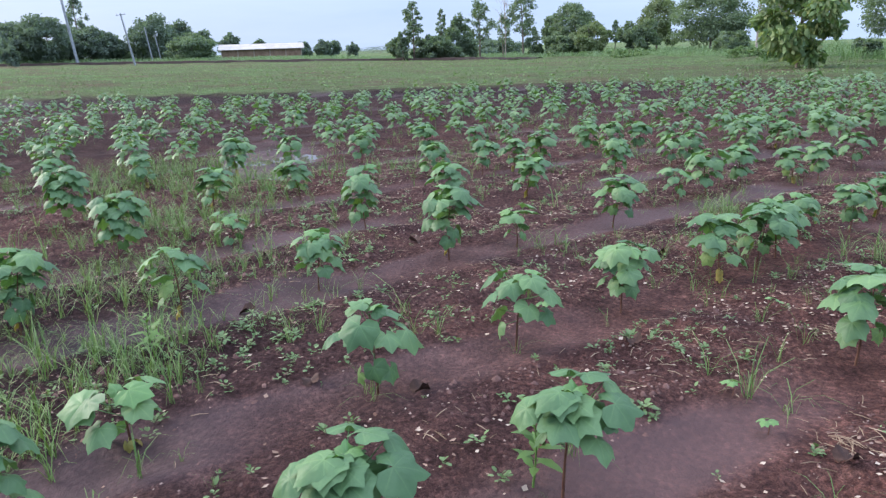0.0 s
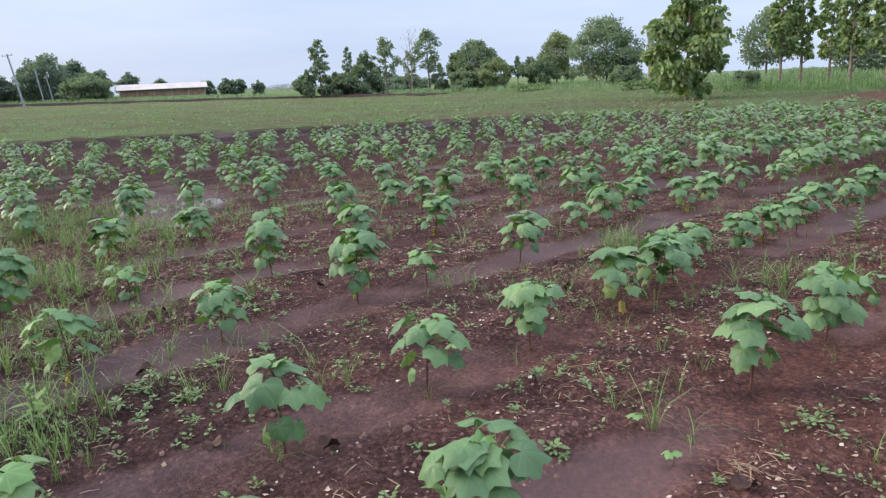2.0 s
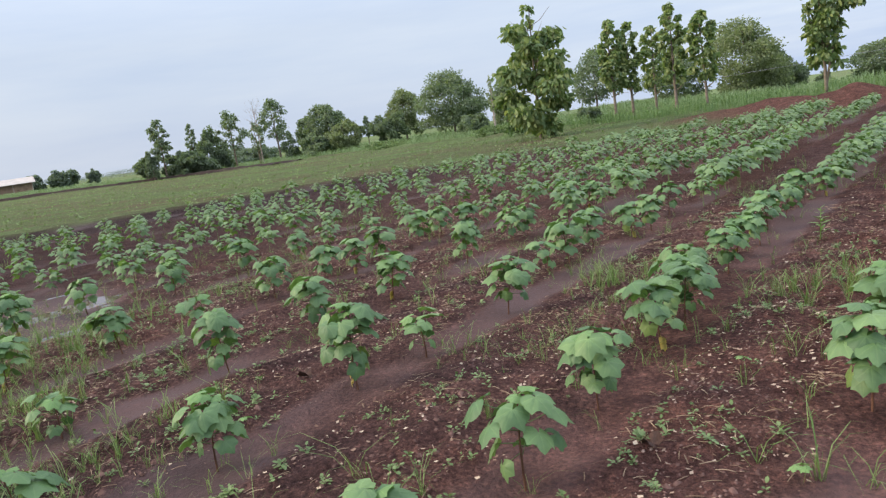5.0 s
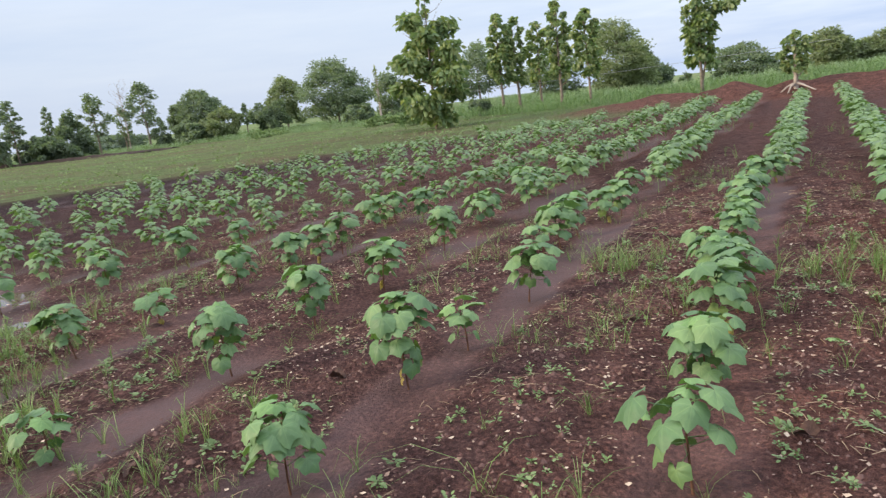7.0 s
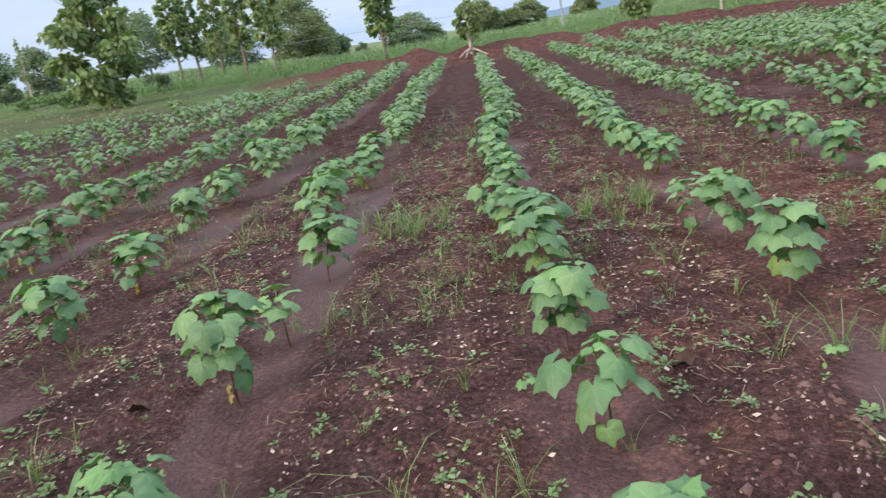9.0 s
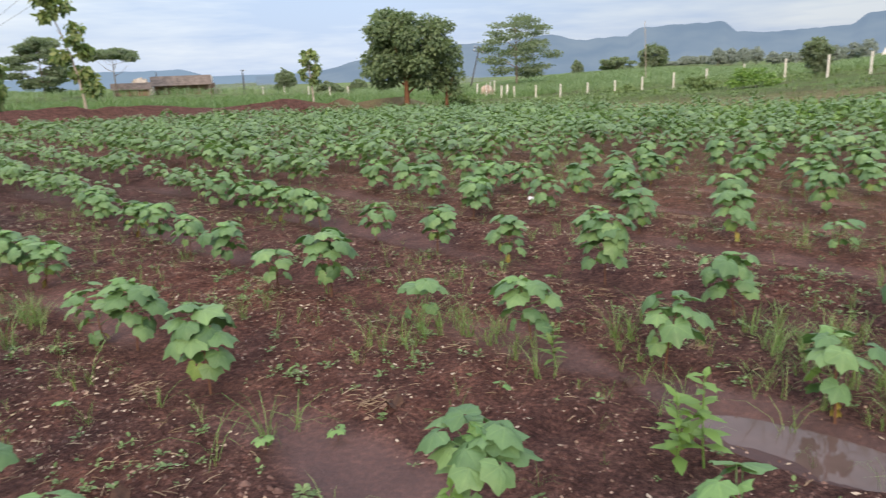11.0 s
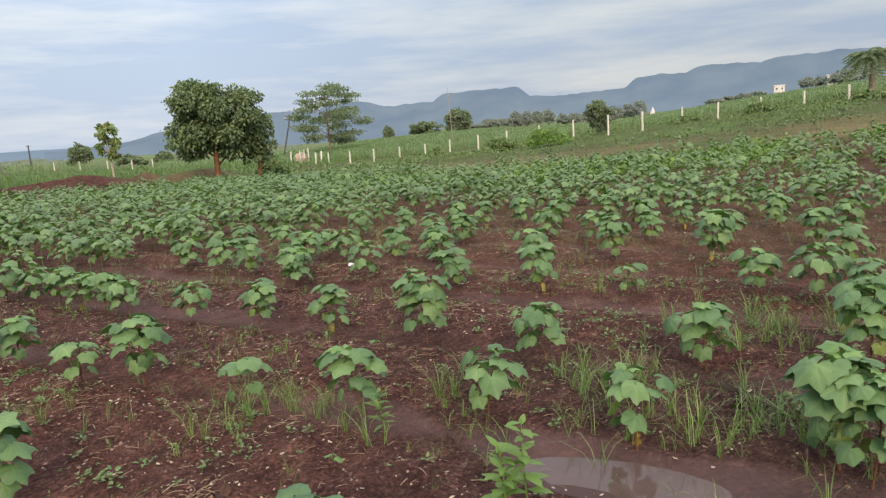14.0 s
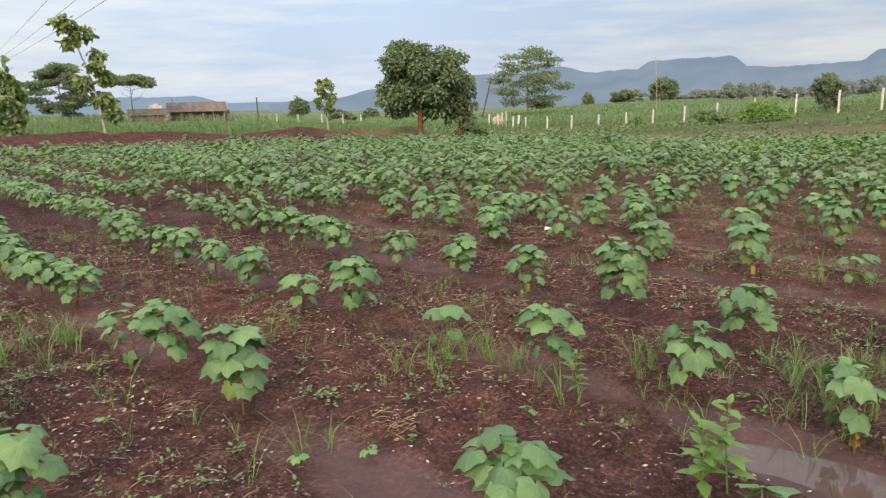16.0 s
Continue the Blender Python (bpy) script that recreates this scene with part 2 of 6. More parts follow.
SOIL = ground_material()
WATER = water_material()
LEAF = foliage("cotton_leaf", (0.085, 0.170, 0.076), (0.115, 0.215, 0.092), (0.158, 0.270, 0.112), 0.52, 0.22, islands=False, veins=True, spec=0.35)
LEAF_YOUNG = foliage("young_cotton_leaf", (0.12, 0.24, 0.085), (0.15, 0.285, 0.10), (0.185, 0.32, 0.12), 0.5, 0.25, islands=False, veins=True)
LEAF_PALE = foliage("pale_lower_leaf", (0.125, 0.22, 0.07), (0.165, 0.265, 0.08), (0.22, 0.305, 0.09), 0.55, 0.25, islands=False, veins=True)
LEAF_OLD = foliage("yellowed_leaf", (0.24, 0.19, 0.05), (0.34, 0.27, 0.07), (0.22, 0.25, 0.07), 0.6, 0.2, islands=False)
LEAF_FAR = foliage("cotton_leaf_far", (0.108, 0.198, 0.084), (0.140, 0.243, 0.100), (0.180, 0.292, 0.120), 0.45, 0.28, spec=0.5)
STEM = plain("cotton_stem", (0.10, 0.035, 0.025), (0.17, 0.09, 0.045), 20.0, 0.7, 0.2)
GRASS = foliage("weed_grass", (0.095, 0.17, 0.048), (0.145, 0.24, 0.07), (0.24, 0.32, 0.125), 0.55, 0.25)
TURF = foliage("meadow_grass", (0.095, 0.162, 0.052), (0.14, 0.225, 0.072), (0.215, 0.30, 0.11), 0.6, 0.25)
WEED = foliage("broad_weed", (0.10, 0.165, 0.06), (0.145, 0.225, 0.085), (0.21, 0.29, 0.13), 0.55, 0.2)
WEED_BRIGHT = foliage("bright_weed", (0.10, 0.20, 0.05), (0.145, 0.265, 0.065), (0.21, 0.34, 0.09), 0.5, 0.25)
SEEDLING = foliage("pale_seedling", (0.15, 0.225, 0.095), (0.19, 0.28, 0.125), (0.25, 0.345, 0.17), 0.8, 0.25, spec=0.12)
CANE = foliage("cane_leaf", (0.15, 0.235, 0.125), (0.19, 0.285, 0.15), (0.24, 0.335, 0.18), 0.55, 0.3)
MAIZE = foliage("maize_leaf", (0.105, 0.185, 0.075), (0.14, 0.235, 0.095), (0.19, 0.29, 0.125), 0.55, 0.28)
LITTER = foliage("leaf_litter", (0.16, 0.085, 0.06), (0.34, 0.23, 0.17), (0.52, 0.42, 0.33), 0.8, 0.1)
STRAW = plain("dry_straw", (0.24, 0.165, 0.10), (0.46, 0.35, 0.25), 6.0, 0.85, 0.2)
DARK_EARTH = plain("dark_earth", (0.022, 0.016, 0.014), (0.05, 0.034, 0.030), 1.2, 0.95, 0.5)
CLOD = plain("soil_clod", (0.075, 0.042, 0.038), (0.20, 0.12, 0.10), 9.0, 0.95, 0.5)
DEAD_LEAF = plain("dead_leaf", (0.035, 0.018, 0.014), (0.10, 0.05, 0.032), 20.0, 0.8, 0.4)
PEBBLE = plain("pale_pebble", (0.17, 0.105, 0.085), (0.40, 0.29, 0.24), 9.0, 0.9, 0.3)
BARK = plain("grey_bark", (0.12, 0.095, 0.075), (0.30, 0.25, 0.20), 4.0, 0.95, 0.6, size=0.03)
BARK_RED = plain("red_brown_bark", (0.12, 0.055, 0.035), (0.24, 0.12, 0.075), 4.0, 0.95, 0.6, size=0.03)
DEADWOOD = plain("bleached_wood", (0.30, 0.25, 0.21), (0.50, 0.44, 0.38), 5.0, 0.9, 0.4)
TEAK_LEAF = foliage("teak_leaf", (0.125, 0.195, 0.088), (0.19, 0.275, 0.112), (0.33, 0.37, 0.17), 0.6, 0.35)
# Some haze over the far trees is put into these greens, paler and bluer.
TREE_LEAF = foliage("tree_leaf", (0.145, 0.195, 0.14), (0.185, 0.242, 0.17), (0.235, 0.298, 0.20), 0.7, 0.4)
TREE_LIGHT = foliage("light_tree_leaf", (0.17, 0.215, 0.12), (0.21, 0.26, 0.145), (0.26, 0.31, 0.175), 0.7, 0.35)
MANGO_LEAF = foliage("mango_leaf", (0.085, 0.135, 0.07), (0.12, 0.18, 0.09), (0.18, 0.245, 0.125), 0.5, 0.2)
# Distance haze is painted into these two leaf colours: pale, bluish, low in contrast.
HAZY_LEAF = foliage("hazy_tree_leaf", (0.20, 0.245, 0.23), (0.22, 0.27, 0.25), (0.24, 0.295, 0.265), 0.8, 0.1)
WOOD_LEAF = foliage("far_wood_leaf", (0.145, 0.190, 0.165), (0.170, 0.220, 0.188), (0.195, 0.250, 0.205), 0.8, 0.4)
CEMENT = plain("whitewashed_cement", (0.55, 0.52, 0.47), (0.80, 0.78, 0.74), 3.0, 0.85, 0.3)
POLE_GREY = plain("weathered_steel", (0.22, 0.24, 0.27), (0.36, 0.38, 0.40), 2.0, 0.6, 0.1)
POLE_DARK = plain("dark_pole", (0.05, 0.05, 0.055), (0.11, 0.11, 0.12), 2.0, 0.8, 0.1)
SHEET_WHITE = plain("pale_roof_sheet", (0.55, 0.55, 0.56), (0.75, 0.74, 0.73), 0.8, 0.6, 0.1)
ROOF_DARK = plain("weathered_roof", (0.10, 0.08, 0.07), (0.22, 0.18, 0.155), 1.5, 0.9, 0.5)
MUD_WALL = plain("mud_wall", (0.20, 0.13, 0.09), (0.34, 0.24, 0.17), 1.5, 0.95, 0.3)
WHITE_WALL = plain("white_wall", (0.62, 0.61, 0.59), (0.80, 0.79, 0.77), 1.0, 0.85, 0.1)
SHED_ROOF = plain("dusty_roof_sheet", (0.40, 0.37, 0.335), (0.54, 0.50, 0.455), 0.6, 0.7, 0.1)
FODDER = plain("dry_fodder", (0.34, 0.29, 0.24), (0.58, 0.53, 0.46), 3.0, 0.95, 0.5)
SACK = plain("pale_sacking", (0.30, 0.22, 0.17), (0.48, 0.40, 0.33), 5.0, 0.95, 0.4)
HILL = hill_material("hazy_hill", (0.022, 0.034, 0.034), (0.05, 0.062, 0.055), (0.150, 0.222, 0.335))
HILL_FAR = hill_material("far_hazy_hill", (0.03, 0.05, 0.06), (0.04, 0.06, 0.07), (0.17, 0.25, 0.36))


# ---- building helpers ----
rng = np.random.default_rng(7)


def mesh_of(name, verts, faces, mat, smooth=False):
    """A mesh from an array of places and an array of faces that all have the same number of corners."""
    me = bpy.data.meshes.new(name)
    verts, faces = np.asarray(verts, np.float32), np.asarray(faces, np.int32)
    me.vertices.add(len(verts))
    me.vertices.foreach_set("co", verts.ravel())
    me.loops.add(faces.size)
    me.loops.foreach_set("vertex_index", faces.ravel())
    me.polygons.add(len(faces))
    me.polygons.foreach_set("loop_start", np.arange(0, faces.size, faces.shape[1], dtype=np.int32))
    if smooth:
        me.polygons.foreach_set("use_smooth", np.ones(len(faces), bool))
    me.update(calc_edges=True)
    me.materials.append(mat)
    return me


def put(name, me, parent=None, m=None):
    ob = new(name, me)
    ob.parent = parent
    if m is not None:
        ob.matrix_basis = m
    return ob


def part(name, bm, mat, parent, label=""):
    me = bpy.data.meshes.new(name)
    bm.to_mesh(me)
    bm.free()
    me.materials.append(mat)
    return tagged(put(name, me, parent), label)


def empty(name, x, y, z=0.0, turn=0.0, size=1.0):
    ob = new(name)
    ob.empty_display_size = 0.1
    ob.matrix_basis = pose(x, y, z, 0, 0, turn) @ Matrix.Diagonal((size, size, size, 1))
    return ob


def join(chunks):
    """Many (places, faces) pairs as one."""
    vs, fs, at = [], [], 0
    for v, f in chunks:
        vs.append(v)
        fs.append(f + at)
        at += len(v)
    return np.concatenate(vs), np.concatenate(fs)


def scatter(template, xs, ys, zs, turns, sizes):
    """Copies of one template (places, faces) laid out over the ground as one big mesh."""
    v, f = template
    c, s = np.cos(turns)[:, None], np.sin(turns)[:, None]
    sz = np.asarray(sizes)[:, None]
    X = (v[None, :, 0] * c - v[None, :, 1] * s) * sz + np.asarray(xs)[:, None]
    Y = (v[None, :, 0] * s + v[None, :, 1] * c) * sz + np.asarray(ys)[:, None]
    Z = v[None, :, 2] * sz + np.asarray(zs)[:, None]
    V = np.stack([X, Y, Z], -1).reshape(-1, 3)
    F = (f[None] + (np.arange(len(xs)) * len(v))[:, None, None]).reshape(-1, f.shape[1])
    return V, F


def tube(points, radii, sides=5):
    """A tapered tube along a line of points, as (places, quads)."""
    p = np.asarray(points, float)
    d = np.gradient(p, axis=0)
    d /= np.linalg.norm(d, axis=1)[:, None] + 1e-9
    ref = np.where(np.abs(d[:, 2:3]) > 0.9, [[1.0, 0, 0]], [[0, 0, 1.0]])
    a = np.cross(d, ref)
    a /= np.linalg.norm(a, axis=1)[:, None] + 1e-9
    b = np.cross(d, a)
    ang = np.linspace(0, 2 * np.pi, sides, endpoint=False)
    ring = a[:, None] * np.cos(ang)[None, :, None] + b[:, None] * np.sin(ang)[None, :, None]
    v = (p[:, None] + ring * np.asarray(radii, float)[:, None, None]).reshape(-1, 3)
    f = []
    for k in range(len(p) - 1):
        for j in range(sides):
            n = (j + 1) % sides
            f.append((k * sides + j, k * sides + n, (k + 1) * sides + n, (k + 1) * sides + j))
    return v, np.array(f)


def box_bm(x0, x1, y0, y1, z0, z1, bevel=0.0):
    bm = bmesh.new()
    bmesh.ops.create_cube(bm, size=1.0, matrix=Matrix.Translation(((x0 + x1) / 2, (y0 + y1) / 2, (z0 + z1) / 2)) @ Matrix.Diagonal((x1 - x0, y1 - y0, z1 - z0, 1)))
    if bevel:
        bmesh.ops.bevel(bm, geom=bm.edges[:], offset=bevel, segments=2, affect="EDGES")
    return bm


def value_noise(x, y, size, seed):
    """Smooth noise between -1 and 1 over the plan, with bumps about size metres wide."""
    table = np.random.default_rng(seed).uniform(-1, 1, (256, 256))
    u, v = np.asarray(x, float) / size, np.asarray(y, float) / size
    i, j = np.floor(u).astype(int), np.floor(v).astype(int)
    a, b = u - i, v - j
    a, b = a * a * (3 - 2 * a), b * b * (3 - 2 * b)
    g = lambda p, q: table[(i + p) % 256, (j + q) % 256]
    return (g(0, 0) * (1 - a) + g(1, 0) * a) * (1 - b) + (g(0, 1) * (1 - a) + g(1, 1) * a) * b


def step(x, lo, hi):
    t = np.clip((np.asarray(x, float) - lo) / (hi - lo), 0, 1)
    return t * t * (3 - 2 * t)


# ---- the lie of the land ----
ROW_X = [-10.3 - 1.4 * k for k in range(18, -1, -1)] + [-8.9, -7.08, -5.67, -4.27, -2.76, -1.55, -0.04] + [1.33 + 1.37 * k for k in range(20)]
ROW_AT = np.array(ROW_X)


def row_x(k, y):
    """Where row k runs at y: nearly straight lines that wander a little."""
    return ROW_AT[k] + 0.042 * (np.asarray(y, float) - 3.0) + 0.05 * value_noise(y, np.full_like(np.asarray(y, float), k * 7.3), 2.2, 31)


def row_gap(x, y):
    """Distance from the nearest row."""
    u = x - 0.042 * (y - 3.0)
    k = np.clip(np.searchsorted(ROW_AT, u), 1, len(ROW_AT) - 1)
    return np.minimum(np.abs(u - ROW_AT[k - 1]), np.abs(ROW_AT[k] - u))


def west_edge(y):
    return np.interp(y, [-12, 5.7, 10.8, 17, 21.3, 24.7, 30, 40], [-43, -30.2, -25.0, -20.5, -16.6, -12.4, -7, 2])


def bank_y(x):
    return np.interp(x, [-16, -9, -4, 0, 6, 12, 16, 20, 26], [35, 34.5, 33, 31, 30, 30, 28.8, 26.8, 26]) + 0.35 * np.sin(x * 0.8 + 0.6)


def east_edge(y):
    return np.interp(y, [-8, 0, 5, 9, 16, 23, 27], [25, 21.5, 19.8, 19.6, 20, 18.6, 18])


def in_field(x, y):
    """1 inside the cotton field, falling to 0 over its margins."""
    return step(x, west_edge(y) - 0.3, west_edge(y) + 0.3) * step(bank_y(x) - 1.4 - 3.4 * step(x, 4, 10) - y, 0, 0.6) * step(east_edge(y) - x, -0.8, 0.8)


def meadow_end(x):
    """The far edge of the pale neighbouring field, as y over x."""
    return np.interp(x, [-175, -158, -141, -121, -92, -80, -44, 0], [-45, -12, 17, 39, 56, 60, 53, 36])


PUDDLES = [(-0.25, 1.03, 0.23, 0.50, 0.08), (-10.4, 4.15, 1.9, 0.75, -0.45)]      # x, y, half widths, turn


def puddle_depth(x, y):
    d = np.zeros_like(np.asarray(x, float))
    for px, py, a, b, turn in PUDDLES:
        u, v = (x - px) * math.cos(turn) + (y - py) * math.sin(turn), (y - py) * math.cos(turn) - (x - px) * math.sin(turn)
        q = np.sqrt((u / a) ** 2 + (v / b) ** 2) + 0.18 * value_noise(x, y, 0.35, 5)
        d = np.maximum(d, 1 - step(q, 0.75, 1.25))
    return d


def height(x, y):
    x, y = np.asarray(x, float), np.asarray(y, float)
    far = np.hypot(x + 2.5, y)
    az = np.degrees(np.arctan2(x + 2.5, y))
    z = np.interp(az, [-120, -89, -77, -65, -53, -40], [0.85, 0.75, 0.42, 0.06, -0.33, 0]) * np.clip((far - 30) / 90, 0, 4.1)
    z = z - 1.7 * step(far, 52, 125) * np.exp(-((az + 3) / 13.0) ** 4)
    low = np.interp(az, [14, 20, 27, 39, 51, 57, 63, 69, 75, 81, 87, 93, 99, 130], [0, -0.14, -0.29, -0.68, -1.0, -1.0, -0.73, -0.29, 0.2, 0.74, 1.34, 1.87, 2.17, 1.8])
    deep = np.interp(az, [14, 20, 27, 39, 45, 51, 57, 63, 69, 75, 81, 87, 93, 99, 130], [0, -0.24, -0.63, -1.38, -1.6, -1.35, -0.5, -0.1, -0.25, -0.1, 1.2, 2.6, 3.6, 4.0, 3.5])
    z = z + low * np.clip((far - 14) / 46, 0, 1) + (deep - low) * np.clip((far - 60) / 60, 0, 2.2)
    z = z - 0.0135 * np.clip(far - 120, 0, 1900) * step(az, -40, -27) * step(-az, -66, -57)          # the land falls away to the north
    f = in_field(x, y)
    near = step(-far, -40, -14)
    gap = row_gap(x, y)
    furrow = 0.02 - 0.045 * np.exp(-(gap / 0.25) ** 2)
    rough = step(gap, 0.12, 0.42)
    clods = (0.024 * value_noise(x, y, 0.12, 1) + 0.026 * value_noise(x, y, 0.27, 2)) * (0.10 + 0.90 * rough) + 0.018 * value_noise(x, y, 0.9, 3)
    z = z + f * (furrow + clods * (0.3 + 0.7 * near))
    z = z + (1 - f) * 0.03 * value_noise(x, y, 1.7, 4)
    bx = step(x, -14, -6) * step(-x, -25, -22)
    lump = 1 + 0.12 * value_noise(x, y * 0, 2.3, 6) + 0.16 * value_noise(x, y, 0.7, 8)
    z = z + bx * (0.66 + 0.06 * step(x, 2, 8)) * lump * np.exp(-((y - bank_y(x)) / 1.15) ** 2)
    z = z + 0.16 * np.exp(-((x - west_edge(y) + 0.6) / 0.8) ** 2) * step(-y, -27, -24)
    z = z + 0.30 * np.exp(-((y - meadow_end(x)) / 0.9) ** 2) * step(-x, 12, 22)
    z = z - 0.045 * puddle_depth(x, y)
    return z


def z_at(x, y):
    return float(height(np.array([x]), np.array([y]))[0])


def spread(lo, hi, fine_lo, fine_hi, fine, growth):
    mid = list(np.arange(fine_lo, fine_hi, fine))
    out, s, p = [], fine, mid[-1]
    while p < hi:
        s *= growth
        p += s
        out.append(min(p, hi))
    back, s, p = [], fine, mid[0]
    while p > lo:
        s *= growth
        p -= s
        back.append(max(p, lo))
    return np.array(back[::-1] + mid + out)


gx, gy = spread(-4200, 4200, -8.5, 5.5, 0.055, 1.065), spread(-4200, 4200, -0.6, 8.5, 0.055, 1.065)
GX, GY = np.meshgrid(gx, gy, indexing="ij")
GZ = height(GX, GY)
nx, ny = GX.shape
idx = np.arange(nx * ny).reshape(nx, ny)
quads = np.stack([idx[:-1, :-1], idx[1:, :-1], idx[1:, 1:], idx[:-1, 1:]], -1).reshape(-1, 4)
ground_mesh = mesh_of("ground", np.stack([GX, GY, GZ], -1).reshape(-1, 3), quads, SOIL, smooth=True)
f_in = in_field(GX, GY)
gap = row_gap(GX, GY)
silted = np.clip(np.exp(-(((GX + 2.7) / 2.6) ** 2 + ((GY - 1.7) / 1.9) ** 2)) + 0.8 * np.exp(-(((GX + 0.4) / 0.6) ** 2 + ((GY - 0.9) / 0.9) ** 2)) + np.exp(-(((GX + 10.4) / 3.0) ** 2 + ((GY - 4.1) / 1.4) ** 2)), 0, 1)
ragged = gap + 0.09 * value_noise(GX, GY, 0.4, 11) + 0.1 * value_noise(GX, GY, 1.7, 12) - 0.13 * silted
w_mask = f_in * (1 - step(ragged, 0.06, 0.22)) * (0.10 + 0.80 * step(value_noise(GX, GY, 1.3, 13) + 0.6 * silted, -0.45, 0.35)) * (1 - 0.45 * step(GX, -2.4, -0.8) * (1 - silted))
w_mask = np.maximum(w_mask, puddle_depth(GX, GY) * f_in)
b_mask = step(GX, -15, -7) * step(-GX, -26, -22) * np.exp(-((GY - bank_y(GX) + 0.3) / 2.1) ** 2) * (1.6 + 0.3 * value_noise(GX, GY, 1.4, 16))
edge_mask = np.exp(-((GX - west_edge(GY) - 1.6) / 2.0) ** 2) * step(-GY, -28, -22) * 1.5
rut_mask = np.exp(-((GY - meadow_end(GX)) / 1.1) ** 2) * step(-GX, 50, 70) * 1.3
dirt_east = step(GX - east_edge(GY), -0.6, 1.2) * step(east_edge(GY) + 15 - GX, 0, 7) * np.clip(0.70 + 0.5 * value_noise(GX, GY, 3.2, 14) + 0.4 * value_noise(GX, GY, 1.4, 17), 0, 1) * step(-GY, -34, -28)
g_mask = (1 - f_in) * (1 - np.clip(b_mask, 0, 1)) * (1 - np.clip(edge_mask, 0, 1)) * (1 - np.clip(rut_mask, 0, 1)) * (1 - 0.65 * np.clip(dirt_east, 0, 1))
meadow_soil = step(west_edge(GY) - GX, 2.5, 6) * step(meadow_end(GX) - GY, 3, 8) * np.clip(0.06 + 0.6 * value_noise(GX, GY, 2.6, 22) + 0.5 * value_noise(GX, GY, 0.9, 23), 0, 0.7)
g_mask = g_mask * (1 - meadow_soil) * (0.66 + 0.22 * value_noise(GX, GY, 1.3, 15) + 0.16 * value_noise(GX, GY, 4.0, 20))
for key, values in (("wet", w_mask), ("dry", np.maximum(0.9 * dirt_east, 0.25 * meadow_soil) + 0.16 * step(GX, 1.5, 7) * f_in * (1 - w_mask)), ("red", 0.5 * np.clip(b_mask, 0, 1) + 0.3 * dirt_east + (0.6 * np.exp(-(((GX + 0.6) / 1.9) ** 2 + ((GY - 4.6) / 2.6) ** 2)) + 0.45 * step(GX, 0.5, 4) + 0.2 * step(value_noise(GX, GY, 0.8, 18) + 0.4 * value_noise(GX, GY, 0.25, 19), 0.15, 0.6)) * (1 - 0.7 * w_mask) * f_in), ("black", np.clip(edge_mask * step(-GX, 14, 24) + rut_mask + 0.62 * step(-GX, 8, 15) * f_in  + 0.9 * np.exp(-(((GX + 4.4) / 1.9) ** 2 + ((GY - 0.4) / 1.5) ** 2)), 0, 1)), ("grass", np.clip(g_mask, 0, 1))):
    ground_mesh.attributes.new(key, "FLOAT", "POINT").data.foreach_set("value", np.clip(values, 0, 1).astype(np.float32).ravel())
ground = tagged(new("ground", ground_mesh), "dark red-brown furrowed farm soil with wet silty strips", "soil", kind="structure")

for px, py, a, b, turn in PUDDLES:
    ang = np.linspace(0, 2 * np.pi, 48, endpoint=False)
    v = np.stack([a * 1.35 * np.cos(ang), b * 1.3 * np.sin(ang), 0 * ang], -1)
    me = bpy.data.meshes.new("puddle")
    me.from_pydata([tuple(p) for p in v], [], [tuple(range(48))])
    me.materials.append(WATER)
    level = -0.051 if a < 0.9 else -0.046
    tagged(put("puddle", me, None, pose(px, py, level, 0, 0, math.degrees(turn))), "shallow muddy rain puddle lying in a furrow", "puddle", "puddles", kind="structure")


# ---- far country: hills ----
def hill_range(name, label, mat, az0, az1, dist, deep, tops, rough, seed):
    """A ridge of flat-topped hills from az0 to az1 degrees; tops: (bearing, half width, rise in degrees, softness of the flanks)."""
    az = np.linspace(az0, az1, 420)
    el = np.zeros_like(az)
    for c, w, e, soft in tops:
        el = np.maximum(el, e * (1 - step(np.abs(az - c), w, w + soft)))
    el = el + rough * (value_noise(az, az * 0, 1.3, seed) + 0.5 * value_noise(az, az * 0, 0.45, seed + 1)) * np.clip(el, 0, 1)
    crest = np.tan(np.radians(np.clip(el, 0.02, 9))) * dist + 2.0
    rows, n = [], 14
    for k in range(n + 1):
        t = k / n
        d = dist - deep * (1 - t) + 60 * value_noise(az * 1.0, az * 0 + k, 0.8, seed + 3) * (1 - t)
        z = crest * (t ** 1.7) * (1 - 0.12 * (1 - t) * t * 4 * value_noise(az, az * 0, 0.7, seed + 5)) - 70 * (1 - t)
        rows.append(np.stack([d * np.sin(np.radians(az)), d * np.cos(np.radians(az)), z], -1))
    back = rows[-1] * [1.25, 1.25, 0.0] + [0, 0, -70]
    V = np.concatenate(rows + [back])
    i = np.arange((n + 2) * len(az)).reshape(n + 2, len(az))
    F = np.stack([i[:-1, :-1], i[:-1, 1:], i[1:, 1:], i[1:, :-1]], -1).reshape(-1, 4)
    return tagged(put(name, mesh_of(name, V, F, mat, True)), label, "hill", kind="structure")


